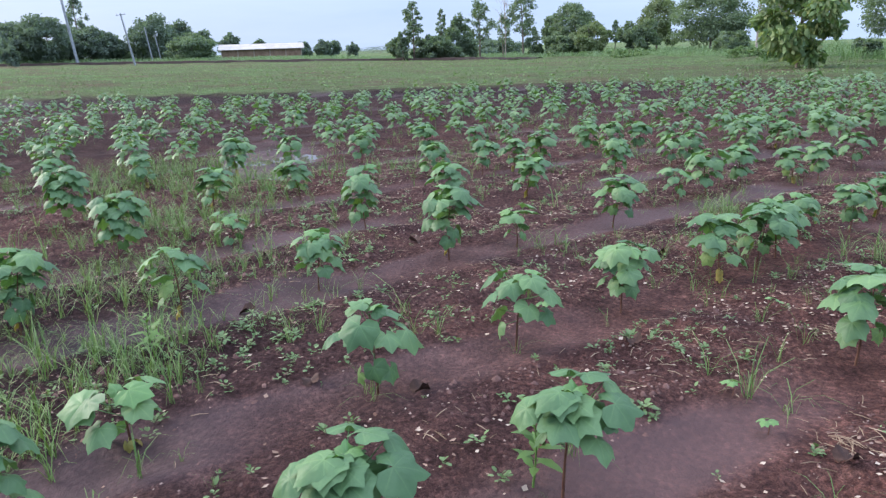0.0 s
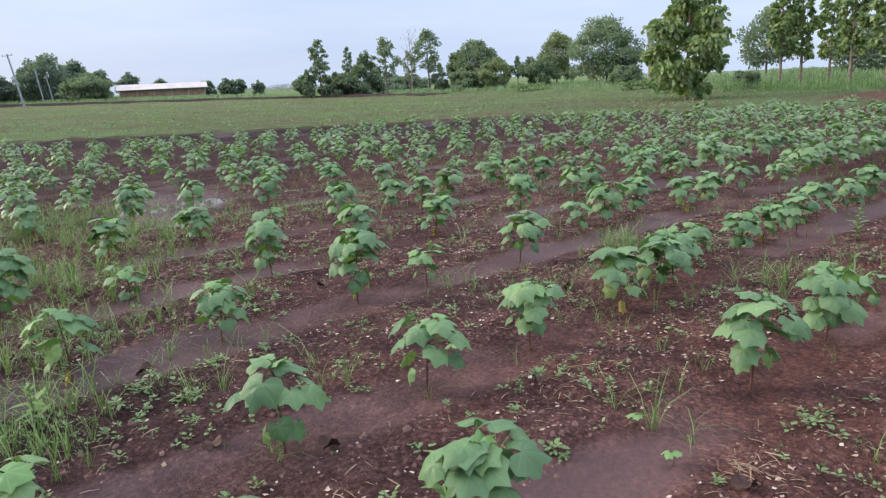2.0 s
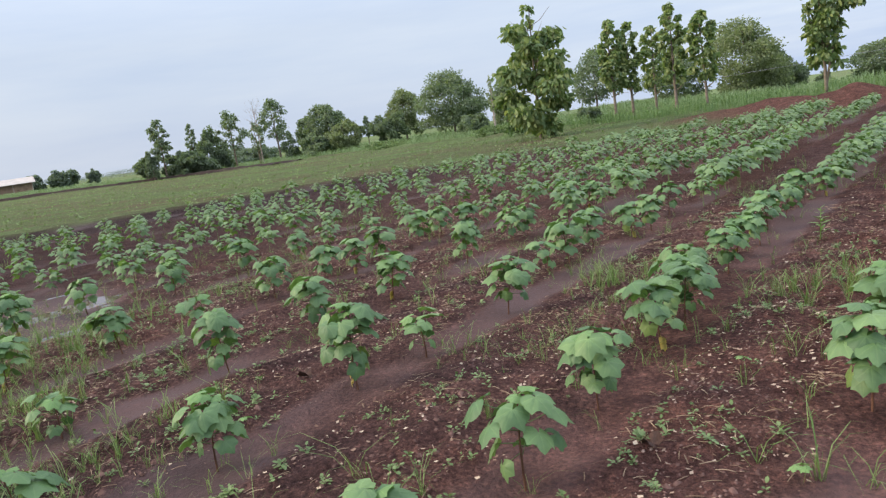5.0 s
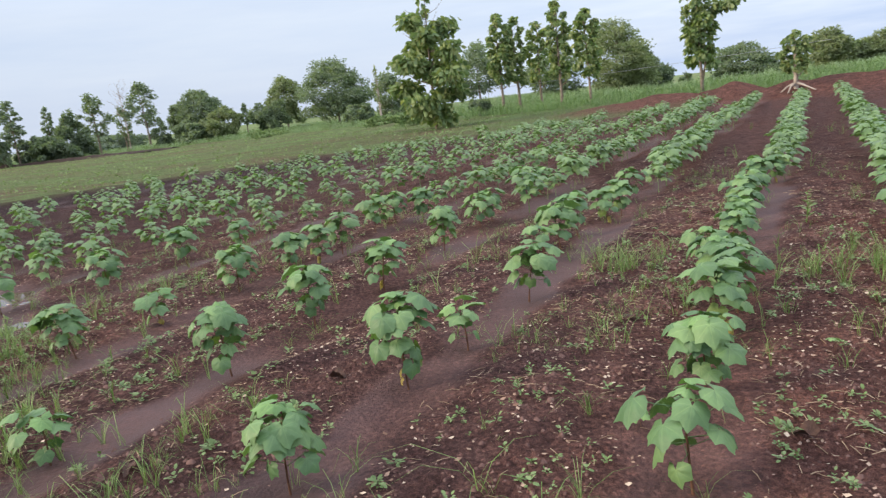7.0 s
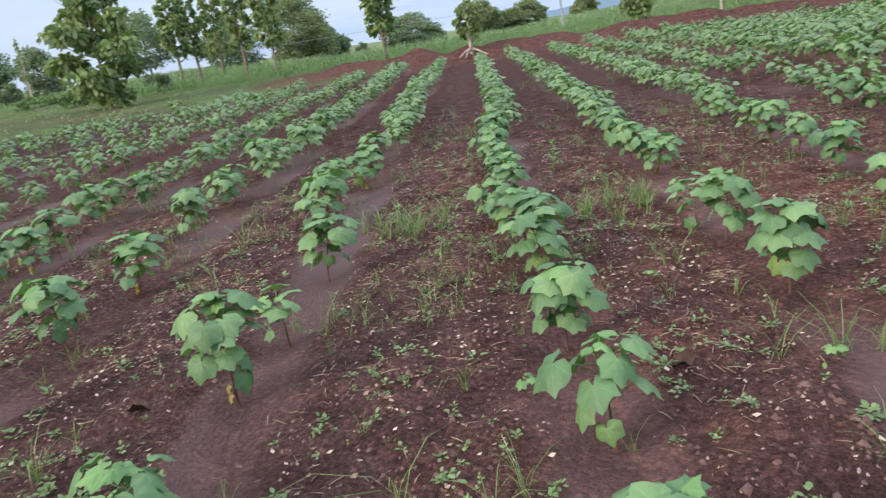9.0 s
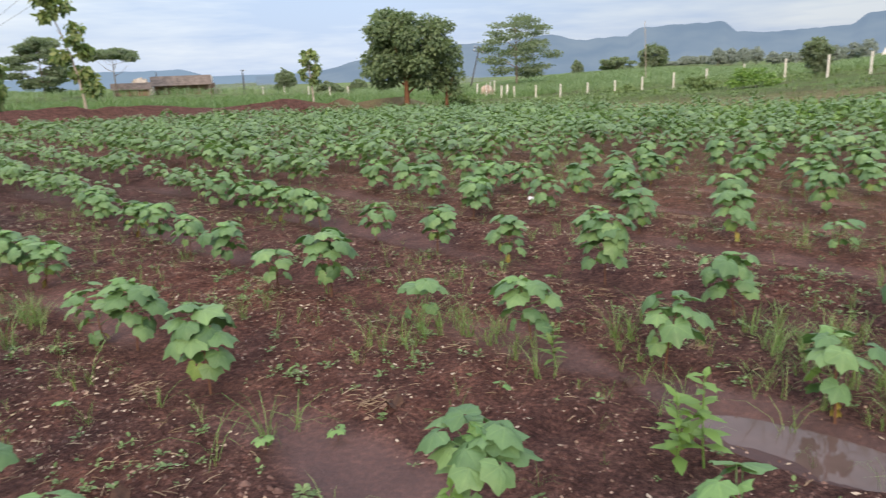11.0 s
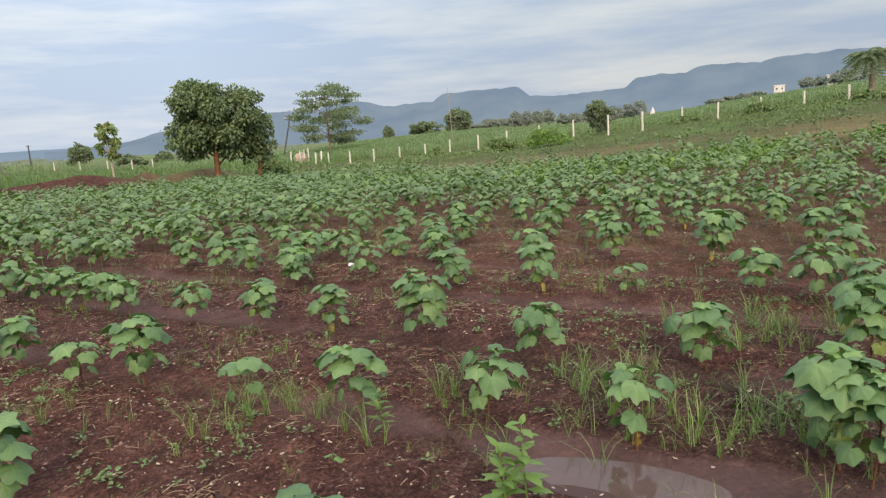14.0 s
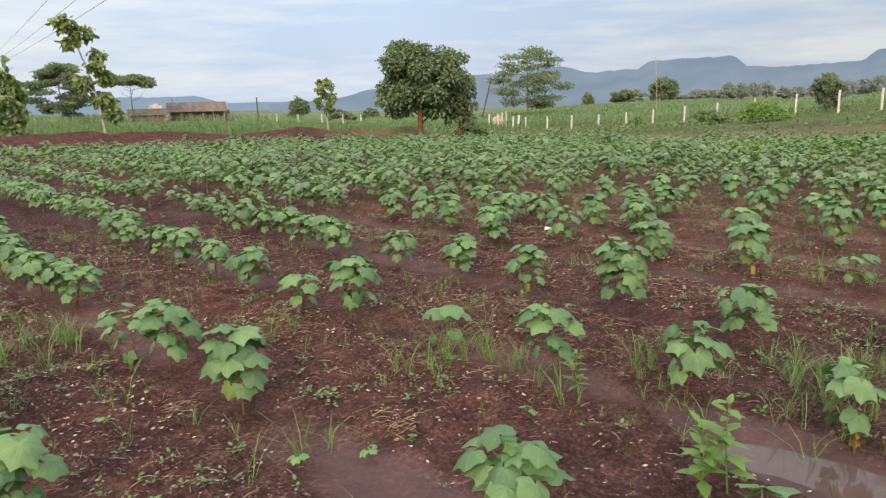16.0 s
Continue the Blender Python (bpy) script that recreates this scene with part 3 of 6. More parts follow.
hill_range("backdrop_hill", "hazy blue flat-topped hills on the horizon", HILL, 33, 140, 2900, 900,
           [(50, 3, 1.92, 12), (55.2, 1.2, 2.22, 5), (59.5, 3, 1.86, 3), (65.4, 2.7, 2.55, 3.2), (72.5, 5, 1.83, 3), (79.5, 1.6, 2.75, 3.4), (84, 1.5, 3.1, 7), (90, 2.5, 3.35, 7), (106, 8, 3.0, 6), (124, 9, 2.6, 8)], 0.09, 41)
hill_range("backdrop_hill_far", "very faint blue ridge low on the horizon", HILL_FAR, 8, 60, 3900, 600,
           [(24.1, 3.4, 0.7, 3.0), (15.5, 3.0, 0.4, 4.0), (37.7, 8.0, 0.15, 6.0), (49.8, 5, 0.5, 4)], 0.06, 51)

# ---- leaves ----
SPOKES = np.array([-158, -132, -108, -93, -80, -66, -52, -39, -26, -13, 0, 13, 26, 39, 52, 66, 80, 93, 108, 132, 158], float)
RIM = np.array([0.42, 0.62, 0.74, 0.72, 0.74, 0.80, 0.95, 0.80, 0.77, 0.88, 1.06, 0.88, 0.77, 0.80, 0.95, 0.80, 0.74, 0.72, 0.74, 0.62, 0.42])
VEINED = np.isin(np.abs(SPOKES), (0, 52, 108)).astype(float)
RINGS = (0.36, 0.72, 1.0)


def blade(width=1.0, fold=0.3, sag=0.25, wave=0.05, seed=0):
    """One broad cotton leaf of five shallow lobes, 1 long from its stalk to its tip: sunk veins, puffed lamina, hanging rim."""
    r = np.random.default_rng(400 + seed)
    rim = RIM * r.uniform(0.94, 1.07, len(RIM))
    a = np.radians(SPOKES)
    pts, lift = [(0.0, 0.0)], [0.0]
    for q in RINGS:
        for k in range(len(a)):
            even = rim[k] if q == 1.0 else q * (0.55 * rim[k] + 0.45 * 0.72)
            pts.append((math.sin(a[k]) * even * width, math.cos(a[k]) * even))
            lift.append((1 - VEINED[k]) * 0.055 * math.sin(math.pi * min(q, 0.92)) + (wave * math.sin(2.2 * k + 6.28 * r.random()) if q == 1.0 else 0.0))
    pts, lift = np.array(pts), np.array(lift)
    x, y = pts[:, 0], pts[:, 1]
    z = lift - fold * np.abs(x) * (0.55 + 0.45 * np.abs(x)) - sag * np.clip(y, 0, 2) ** 2 - 0.35 * sag * np.clip(-y, 0, 2)
    n, f = len(a), []
    for k in range(n - 1):
        f.append((0, 2 + k, 1 + k))
        for q in range(2):
            i = 1 + q * n + k
            f += [(i, i + 1, i + n), (i + 1, i + n + 1, i + n)]
    return np.column_stack([pts, z]), np.array(f)[:, ::-1]


def stalked(blade_size, stalk, rise, droop, width=1.0, fold=0.3, sag=0.25, tip=0.0, wave=0.05, seed=0):
    """A leaf on its stalk: the stalk leaves the origin along +y and rises, the blade hangs from its end."""
    v, f = blade(width, fold, sag, wave, seed)
    v = v * blade_size
    c, s = math.cos(radians(-droop)), math.sin(radians(-droop))
    y, z = v[:, 1] * c - v[:, 2] * s, v[:, 1] * s + v[:, 2] * c
    end = np.array([0, stalk * math.cos(radians(rise)), stalk * math.sin(radians(rise))])
    v = np.column_stack([v[:, 0] + tip * y, y, z]) + end
    sv, sf = tube([(0, 0, 0), end * [1, 0.6, 0.5], end], [0.0024, 0.0019, 0.0015], 4)
    tri = np.concatenate([sf[:, [0, 1, 2]], sf[:, [0, 2, 3]]])
    return join([(v, f), (sv, tri)])


# kinds: 0-4 full leaves, 5-6 hanging lower leaves, 7-8 half-grown upper leaves, 9-10 young tip leaves
LEAF_KINDS = [stalked(0.082, 0.125, 38, 16, 1.02, 0.30, 0.26, 0.05, 0.05, 0), stalked(0.089, 0.145, 26, 24, 1.0, 0.42, 0.30, -0.10, 0.06, 1), stalked(0.083, 0.105, 50, 10, 1.05, 0.22, 0.22, 0.10, 0.06, 2),
              stalked(0.092, 0.135, 30, 36, 0.98, 0.52, 0.34, 0.12, 0.05, 3), stalked(0.079, 0.155, 18, 30, 1.05, 0.35, 0.38, -0.12, 0.07, 4), stalked(0.074, 0.115, 4, 58, 1.0, 0.40, 0.25, 0.08, 0.05, 5),
              stalked(0.074, 0.10, -6, 66, 1.0, 0.30, 0.20, -0.1, 0.06, 6), stalked(0.066, 0.07, 54, 4, 1.0, 0.35, 0.22, -0.1, 0.05, 7), stalked(0.058, 0.055, 62, -6, 0.96, 0.45, 0.2, 0.12, 0.05, 8),
              stalked(0.038, 0.03, 66, -24, 0.85, 0.7, 0.1, 0.0, 0.04, 9), stalked(0.046, 0.04, 58, 0, 0.9, 0.6, 0.15, 0.1, 0.04, 10)]
VEIN = np.concatenate([[1.0], np.tile(VEINED, 3) * np.repeat([1.0, 0.95, 0.7], len(SPOKES))]).astype(np.float32)


def veined(me):
    values = np.zeros(len(me.vertices), np.float32)
    values[:len(VEIN)] = VEIN
    me.attributes.new("vein", "FLOAT", "POINT").data.foreach_set("value", values)
    return me


LEAF_MESHES = [veined(mesh_of("leaf", v, f, LEAF_YOUNG if k >= 9 else LEAF, True)) for k, (v, f) in enumerate(LEAF_KINDS)]
OLD_MESH = mesh_of("old_leaf", *stalked(0.05, 0.05, -30, 60, 0.8, 0.7, 0.5), LEAF_OLD, True)
BRIGHT_MESH = veined(mesh_of("pale_leaf", *LEAF_KINDS[7], LEAF_YOUNG, True))
YELLOWING_MESH = veined(mesh_of("yellowing_leaf", *LEAF_KINDS[6], LEAF_PALE, True))


def plant_plan(seed, count, tall, low=0.36):
    """Stem line and leaf placings of one cotton plant: (kind, height, turn, tilt, size). The crown spreads like an umbrella over a bare foot."""
    r = np.random.default_rng(seed)
    bend = r.uniform(-0.05, 0.05, 2)
    stem = [(bend[0] * t * t, bend[1] * t * t, tall * t) for t in np.linspace(0, 1, 6)]
    leaves = []
    for k in range(count):
        t = low + (1 - low) * (k / (count - 1)) ** 0.8
        if t > 0.97:
            kind, size = int(r.choice([9, 10])), r.uniform(0.9, 1.3)
        elif t > 0.90:
            kind, size = int(r.choice([7, 8, 10])), r.uniform(0.9, 1.2)
        elif t > 0.58:
            kind, size = int(r.choice([0, 1, 2, 3, 4])), r.uniform(0.78, 1.16)
        else:
            kind, size = int(r.choice([4, 1, 5, 6])), r.uniform(0.65, 0.95)
        leaves.append((kind, t, math.radians(137.5) * k + r.uniform(-0.45, 0.45), r.uniform(-18, 14), size))
    return stem, leaves


def stem_at(stem, t):
    t = min(max(t, 0), 1) * (len(stem) - 1)
    k = min(int(t), len(stem) - 2)
    return Vector(stem[k]).lerp(Vector(stem[k + 1]), t - k)


def cotton_plant(seed, count, tall, label, low=0.36):
    stem, leaves = plant_plan(seed, count, tall, low)
    ob = empty("cotton_plant", 0, -60, 0)
    v, f = tube(stem, np.linspace(0.0062, 0.0022, len(stem)), 6)
    put("stem", mesh_of("stem", v, f, STEM, True), ob)
    r = random.Random(seed)
    for kind, t, turn, tilt, size in leaves:
        tilt, size = (tilt + 13, size * 0.92) if low > 0.5 else (tilt, size)
        me = BRIGHT_MESH if kind in (7, 8) and r.random() < 0.4 else LEAF_MESHES[kind]
        if kind in (5, 6) and r.random() < 0.25:
            me = YELLOWING_MESH
        p = stem_at(stem, t)
        put("leaf", me, ob, pose(p.x, p.y, p.z, tilt, r.uniform(-24, 24), math.degrees(turn)) @ Matrix.Scale(size, 4))
    for k in range(2 if seed % 3 == 0 else 0):
        p = stem_at(stem, 0.18 + 0.09 * k)
        put("old_leaf", OLD_MESH, ob, pose(p.x, p.y, p.z, 0, 0, r.uniform(0, 360)) @ Matrix.Scale(r.uniform(0.5, 0.75), 4))
    return tagged(ob, label, "cotton plant", "cotton plants in the field")


FULL = "young cotton plant with broad drooping lobed green leaves"
SPARSE = "spindly young cotton plant with few leaves on a bare red stem"
SMALL = "stunted small cotton seedling among weeds"
TALL = "tall bushy cotton plant with many layered leaves"
KINDS = {"f": [cotton_plant(s, n, h, FULL) for s, n, h in ((1, 26, 0.37), (2, 29, 0.39), (3, 24, 0.34), (13, 27, 0.36), (14, 23, 0.38))],
         "s": [cotton_plant(s, n, h, SPARSE) for s, n, h in ((4, 15, 0.35), (5, 16, 0.33), (15, 14, 0.36))],
         "m": [cotton_plant(s, n, h, SMALL) for s, n, h in ((6, 9, 0.21), (7, 10, 0.23))],
         "t": [cotton_plant(s, n, h, TALL) for s, n, h in ((8, 40, 0.48), (9, 36, 0.45), (16, 33, 0.43))]}
KINDS["b"] = [cotton_plant(s, n, h, FULL, 0.56) for s, n, h in ((21, 27, 0.37), (22, 29, 0.38))]
PLACED = []


def row_plants(x, text):
    """Plants of one row: words of y, kind letter and, after a comma, a step to the side in centimetres."""
    for k, word in enumerate(text.split()):
        body, _, side = word.partition(",")
        y, kind = float(body[:-1]), body[-1]
        px = x + (float(side) / 100 if side else 0.0)
        kinds = KINDS[kind]
        r = random.Random(int(px * 100) * 131 + int(y * 100))
        ob = copy_thing(kinds[(k + int(abs(x) * 3)) % len(kinds)], pose(px, y, z_at(px, y) - 0.008, r.uniform(-6, 6), r.uniform(-6, 6), r.uniform(0, 360)) @ Matrix.Scale(r.uniform(1.02, 1.2) * (1.05 if kind == "b" else 0.88 if y > 5 and abs(px + 0.9) < 2.9 else 1.0), 4))
        PLACED.append((px, y))


row_plants(-8.9, "1.10f,-39 2.10f,-30 3.21t,-20 4.16f,-66 4.96f,-5 6.01f,5 6.80f,20")
row_plants(-7.08, "0.95t,-31 2.31f,-21 3.23f,-14 4.00m,-8 4.91f,-1 5.58f,8 6.07f,12 6.47f,15 7.49f,-1 8.03f,-1 8.32f,26")
row_plants(-5.67, "0.07f 1.09t,-18 1.98m,-13 3.14t,5 4.13f,1 5.05f,10 6.46t,3 7.56f 7.95f 9.25f 9.86f,5")
row_plants(-4.27, "-0.53f 0.32t,-37 1.15s,-7 2.05f,-6 3.13t,-5 3.71m,7 4.75f,13 5.99m,-13 6.37f,-8 6.95f,-6 7.69f,10 8.10f,16 8.93f,12")
row_plants(-2.76, "0.56m,-22 1.59s,1 2.42s,3 3.27f 4.17f,4 4.55f,8 4.93f 5.48f,-13 5.99f,1 6.56f,-5 7.13f,3 7.73f,-1 8.34f,6 9.00f,8 9.76f,26")
row_plants(-1.55, "0.02f,-100 0.90b,-22 0.98m,36 1.69b,-10 3.58f,-1 4.50f,2 4.82m,-5 5.31m,5 6.50f,18 6.82f,16 7.12f,11 7.63f,13 8.05f,14 8.53f,26")
row_plants(-0.04, "0.02t,8 0.14t,21 1.02s,10 1.85s,15 2.62f,2 3.42m,-11 4.34f,-10 4.79m,-25 5.19m,-4 5.71f,-12 6.46f,-8 7.03f,-8 7.55f,-7 7.90f,1 8.54f 9.05f,10")
row_plants(1.33, "-0.05t,8 0.86f,-1 1.91f,-10 2.88t,-6 3.86f,6 4.62f,-2 5.34f,-12 6.24f,-8 6.60f,-9 6.93f,-10 7.35f,-7 7.76f,-6 8.28f,-7")
row_plants(2.7, "-0.12f,8 0.26f,37 0.69f,43 1.75m,29 2.57f,28 3.42f,15 4.70f,46 5.20f,-19 5.47f,14 5.73f,69 6.28f,28 6.82f,40 7.57f,53")
row_plants(4.07, "-0.02f,36 1.23t,42 2.26t,41 3.07f,11 4.10f,-32 4.43f,28 4.86f,8 5.70f,1 5.99f,15 6.74f,15 7.58f,14")
row_plants(5.44, "0.24f,11 1.20f,24 2.08f,22 2.79f,18 3.49f,30 4.43f,-37 4.60f,6 5.22f,18 5.82f,44 6.49f,24")
row_plants(6.81, "-0.06f,-12 0.68t,-7 1.90f,11 2.51f,4 3.03f,50 3.72f,12 4.33f,16 4.92f,12 5.49f,8")
for kinds in KINDS.values():
    for first in kinds:
        for o in (*first.children_recursive, first):
            bpy.data.objects.remove(o)


# ---- the rest of the cotton, too many to count ----
def low_leaf():
    v = np.array([(0, 0, 0), (0.36, 0.0, -0.12), (0.56, 0.52, -0.22), (0.26, 0.62, -0.06), (0, 1.0, -0.25), (-0.26, 0.62, -0.06), (-0.56, 0.52, -0.22), (-0.36, 0.0, -0.12), (0, 0.4, 0.05)])
    return v, np.array([(8, k, k + 1) for k in range(7)] + [(8, 7, 0)])


def low_plant(seed, count, tall):
    """A cotton plant of few triangles for the distance: an umbrella of leaves over a bare foot."""
    r = np.random.default_rng(seed)
    chunks = []
    lv, lf = low_leaf()
    for k in range(count):
        t = 0.34 + 0.66 * (k / (count - 1)) ** 0.65
        size = (0.115 if t < 0.9 else 0.07) * r.uniform(0.7, 1.1)
        out, turn = (0.12 if t < 0.9 else 0.03) * r.uniform(0.35, 1.25), 2.4 * k + r.uniform(-0.5, 0.5)
        tip = math.radians(r.uniform(2, 30) + 45 * max(0.0, 0.6 - t) if t < 0.9 else r.uniform(-30, 10))
        roll = r.uniform(-0.5, 0.5)
        v = lv * size
        v = np.column_stack([v[:, 0] * math.cos(roll) - v[:, 2] * math.sin(roll), v[:, 1], v[:, 0] * math.sin(roll) + v[:, 2] * math.cos(roll)])
        c, s = math.cos(-tip), math.sin(-tip)
        v = np.column_stack([v[:, 0], v[:, 1] * c - v[:, 2] * s + out, v[:, 1] * s + v[:, 2] * c + tall * t + 0.06])
        c, s = math.cos(turn), math.sin(turn)
        chunks.append((np.column_stack([v[:, 0] * c - v[:, 1] * s, v[:, 0] * s + v[:, 1] * c, v[:, 2]]), lf))
    st = np.array([(-0.005, 0, 0), (0.005, 0, 0), (0, 0, tall)])
    chunks.append((st, np.array([(0, 1, 2)])))
    return join(chunks)


LOW = [low_plant(60 + k, 34, 0.36 + 0.03 * (k % 3)) for k in range(5)] + [low_plant(70 + k, 22, 0.37 + 0.03 * (k % 3)) for k in range(5)]
px, py = [], []
near = np.array(PLACED)
for k in range(len(ROW_AT)):
    y = -7.0 + 0.3 * rng.random()
    while y < 28:
        x = float(row_x(k, np.array([y]))[0]) + rng.normal(0, 0.05)
        ok = x > west_edge(y) + (6.2 if y < 13 else 4.0) and in_field(np.array([x]), np.array([y]))[0] > 0.5 and rng.random() > (0.16 if y < 6 else 0.03)
        hole = -9.8 < x < 7.6 and -0.9 < y < 9.6
        if ok and hole and np.min(np.hypot(near[:, 0] - x, near[:, 1] - y)) < 2.0:
            ok = (y > 6.6 and np.min(np.hypot(near[:, 0] - x, near[:, 1] - y)) > 0.5) or np.min(np.hypot(near[:, 0] - x, near[:, 1] - y)) > 1.25
        if ok:
            px.append(x)
            py.append(y)
        y += (0.85 if x > 21 and y < 17 else 0.66 if x > 12 and y < 12 else 0.72 if x < -8 - 0.2 * max(y - 8, 0) else 0.62 if y < 6 and x < 3 else 0.40) * rng.uniform(0.7, 1.35)
px, py = np.array(px), np.array(py)
pick = rng.integers(0, 5, len(px)) + 5 * (np.hypot(px, py) > 15)
chunks = []
for k, tpl in enumerate(LOW):
    s = pick == k
    chunks.append(scatter(tpl, px[s], py[s], height(px[s], py[s]) - 0.005, rng.uniform(0, 6.28, s.sum()), rng.uniform(0.8, 1.18, s.sum()) * np.where(px[s] > -5, 1.22, 1.1) * np.where((np.abs(px[s] + 0.7) < 3) & (py[s] > 4), 0.85, 1.0)))
tagged(put("cotton_rows", mesh_of("cotton_rows", *join(chunks), LEAF_FAR)), "long rows of young green cotton plants", "cotton crop", kind="stuff")


# ---- weeds, straw and clods ----
def grass_tuft(seed, blades, tall, lean=0.6):
    r = np.random.default_rng(seed)
    chunks = []
    for _ in range(blades):
        a, h, w = r.uniform(0, 6.28), tall * r.uniform(0.45, 1.1), tall * 0.005 + 0.0006
        out = h * lean * r.uniform(0.15, 1.1)
        d, sd = np.array([math.cos(a), math.sin(a), 0]), np.array([-math.sin(a), math.cos(a), 0])
        root = np.array([r.normal(0, 0.012), r.normal(0, 0.012), 0])
        fall = r.uniform(0.35, 1.0)
        p1, p2, p3 = root + d * out * 0.22 + [0, 0, h * 0.55], root + d * out * 0.6 + [0, 0, h * (0.72 + 0.16 * fall)], root + d * out * 1.1 + [0, 0, h * fall]
        chunks.append((np.array([root - sd * w, root + sd * w, p1 + sd * w * 1.1, p1 - sd * w * 1.1, p2 + sd * w * 0.8, p2 - sd * w * 0.8, p3]), np.array([(0, 1, 2), (0, 2, 3), (3, 2, 4), (3, 4, 5), (5, 4, 6)])))
    return join(chunks)


def rosette(seed, leaves, size, rise=20, tall=0.0):
    r = np.random.default_rng(seed)
    chunks = []
    for k in range(leaves):
        a, s, up = 2.4 * k + r.uniform(-0.9, 0.9), size * r.uniform(0.45, 1.15), math.radians(rise + r.uniform(-25, 30))
        v = np.array([(0, 0, 0), (0.29, 0.32, 0.05), (0.27, 0.72, 0.0), (0, 1.0, -0.12), (-0.27, 0.72, 0.0), (-0.29, 0.32, 0.05)]) * s + [0, s * r.uniform(0.0, 1.3), s * r.uniform(0, 0.5)]
        v = np.column_stack([v[:, 0], v[:, 1] * math.cos(up) - v[:, 2] * math.sin(up), v[:, 1] * math.sin(up) + v[:, 2] * math.cos(up) + tall * k / leaves + 0.008])
        c, sn = math.cos(a), math.sin(a)
        chunks.append((np.column_stack([v[:, 0] * c - v[:, 1] * sn, v[:, 0] * sn + v[:, 1] * c, v[:, 2]]), np.array([(0, 1, 5), (5, 1, 2), (5, 2, 4), (4, 2, 3)])))
    return join(chunks)


def strew(name, label, category, mat, templates, count, area, sizes, want=None, sink=0.004, smooth=False):
    """One object of loose stuff strewn over area (x0, x1, y0, y1); want(x, y) gives the chance of each place."""
    x0, x1, y0, y1 = area
    x, y = rng.uniform(x0, x1, count), rng.uniform(y0, y1, count)
    if want is not None:
        keep = rng.random(count) < want(x, y)
        x, y = x[keep], y[keep]
    which = rng.integers(0, len(templates), len(x))
    parts = []
    for k, tpl in enumerate(templates):
        s = which == k
        if s.any():
            parts.append(scatter(tpl, x[s], y[s], height(x[s], y[s]) - sink, rng.uniform(0, 6.28, s.sum()), rng.uniform(*sizes, s.sum())))
    return tagged(put(name, mesh_of(name, *join(parts), mat, smooth)), label, category, kind="stuff")


TUFTS = [grass_tuft(100 + k, 4 + 2 * (k % 4), 0.16 + 0.02 * (k % 3), 1.2 + 0.25 * (k % 4)) for k in range(8)]
patchy = lambda x, y, size, seed, lo=0.0, hi=0.5: step(value_noise(x, y, size, seed), lo, hi)
ridge = lambda x, y: in_field(x, y) * step(row_gap(x, y), 0.08, 0.35)
strew("weed_grass", "thin bright grass weeds between the cotton rows", "grass", GRASS, TUFTS, 8000, (-12, 9, -1.5, 11), (0.3, 1.0),
      lambda x, y: in_field(x, y) * (0.08 + 0.8 * patchy(x, y, 0.8, 21, 0.0, 0.6)) * (0.45 + 0.55 * step(row_gap(x, y), 0.05, 0.3)))
GRASSY = [(-3.75, 0.66, 0.5), (-3.55, 0.45, 0.45), (-3.29, 0.17, 0.4), (-5.18, 1.15, 0.7), (-5.00, 0.20, 0.6), (-6.66, 1.70, 0.8), (-8.09, 2.88, 0.9), (-10.02, 2.29, 1.0), (-0.24, 3.03, 0.35), (0.19, 2.21, 0.35), (0.53, 0.46, 0.5), (-2.04, 5.49, 0.35), (-3.56, 5.51, 0.4), (0.83, 1.40, 0.3), (2.17, 0.48, 0.6)]
strew("weed_grass_thick", "dense patch of grass weeds in the cotton", "grass", GRASS, [grass_tuft(120 + k, 10 + k, 0.25, 1.1 + 0.2 * k) for k in range(4)], 9000, (-11, 4, -1.5, 6.2), (0.35, 1.1),
      lambda x, y: in_field(x, y) * np.max([np.exp(-((x - cx) ** 2 + (y - cy) ** 2) / (rr * rr)) for cx, cy, rr in GRASSY], axis=0))
strew("weed_grass_far", "grass weeds further out among the cotton", "grass", GRASS, TUFTS, 9000, (-27, 32, 0, 27), (0.7, 1.5),
      lambda x, y: in_field(x, y) * 0.5 * patchy(x, y, 1.8, 23, 0.0, 0.6))
strew("broad_weeds", "small broad-leaved weeds on the soil", "weeds", WEED, [rosette(140 + k, 7 + 2 * k, 0.025, 28) for k in range(6)], 19000, (-10, 8, -1.5, 9), (0.3, 1.25),
      lambda x, y: ridge(x, y) * (0.12 + 0.7 * patchy(x, y, 0.6, 24, 0.05, 0.7)))
strew("creeping_weeds", "low creeping weeds in dense little mats", "weeds", WEED, [rosette(150 + k, 26, 0.022, 12) for k in range(4)], 3000, (-10, 9, -1.5, 10), (0.7, 1.7),
      lambda x, y: ridge(x, y) * 0.5 * patchy(x, y, 0.9, 25, 0.1, 0.6))


def clod(seed):
    r = np.random.default_rng(seed)
    v = np.array([(1, 0, 0), (0, 1, 0), (-1, 0, 0), (0, -1, 0), (0, 0, 0.8), (0, 0, -0.6), (0.6, 0.6, 0.3), (-0.6, -0.55, 0.35)]) * r.uniform(0.6, 1.2, (8, 1))
    v[:4, 2] -= 0.25
    f = [(0, 6, 4), (6, 1, 4), (1, 2, 4), (2, 7, 4), (7, 3, 4), (3, 0, 4), (0, 1, 6), (2, 3, 7)]
    return v * 0.014, np.array(f)


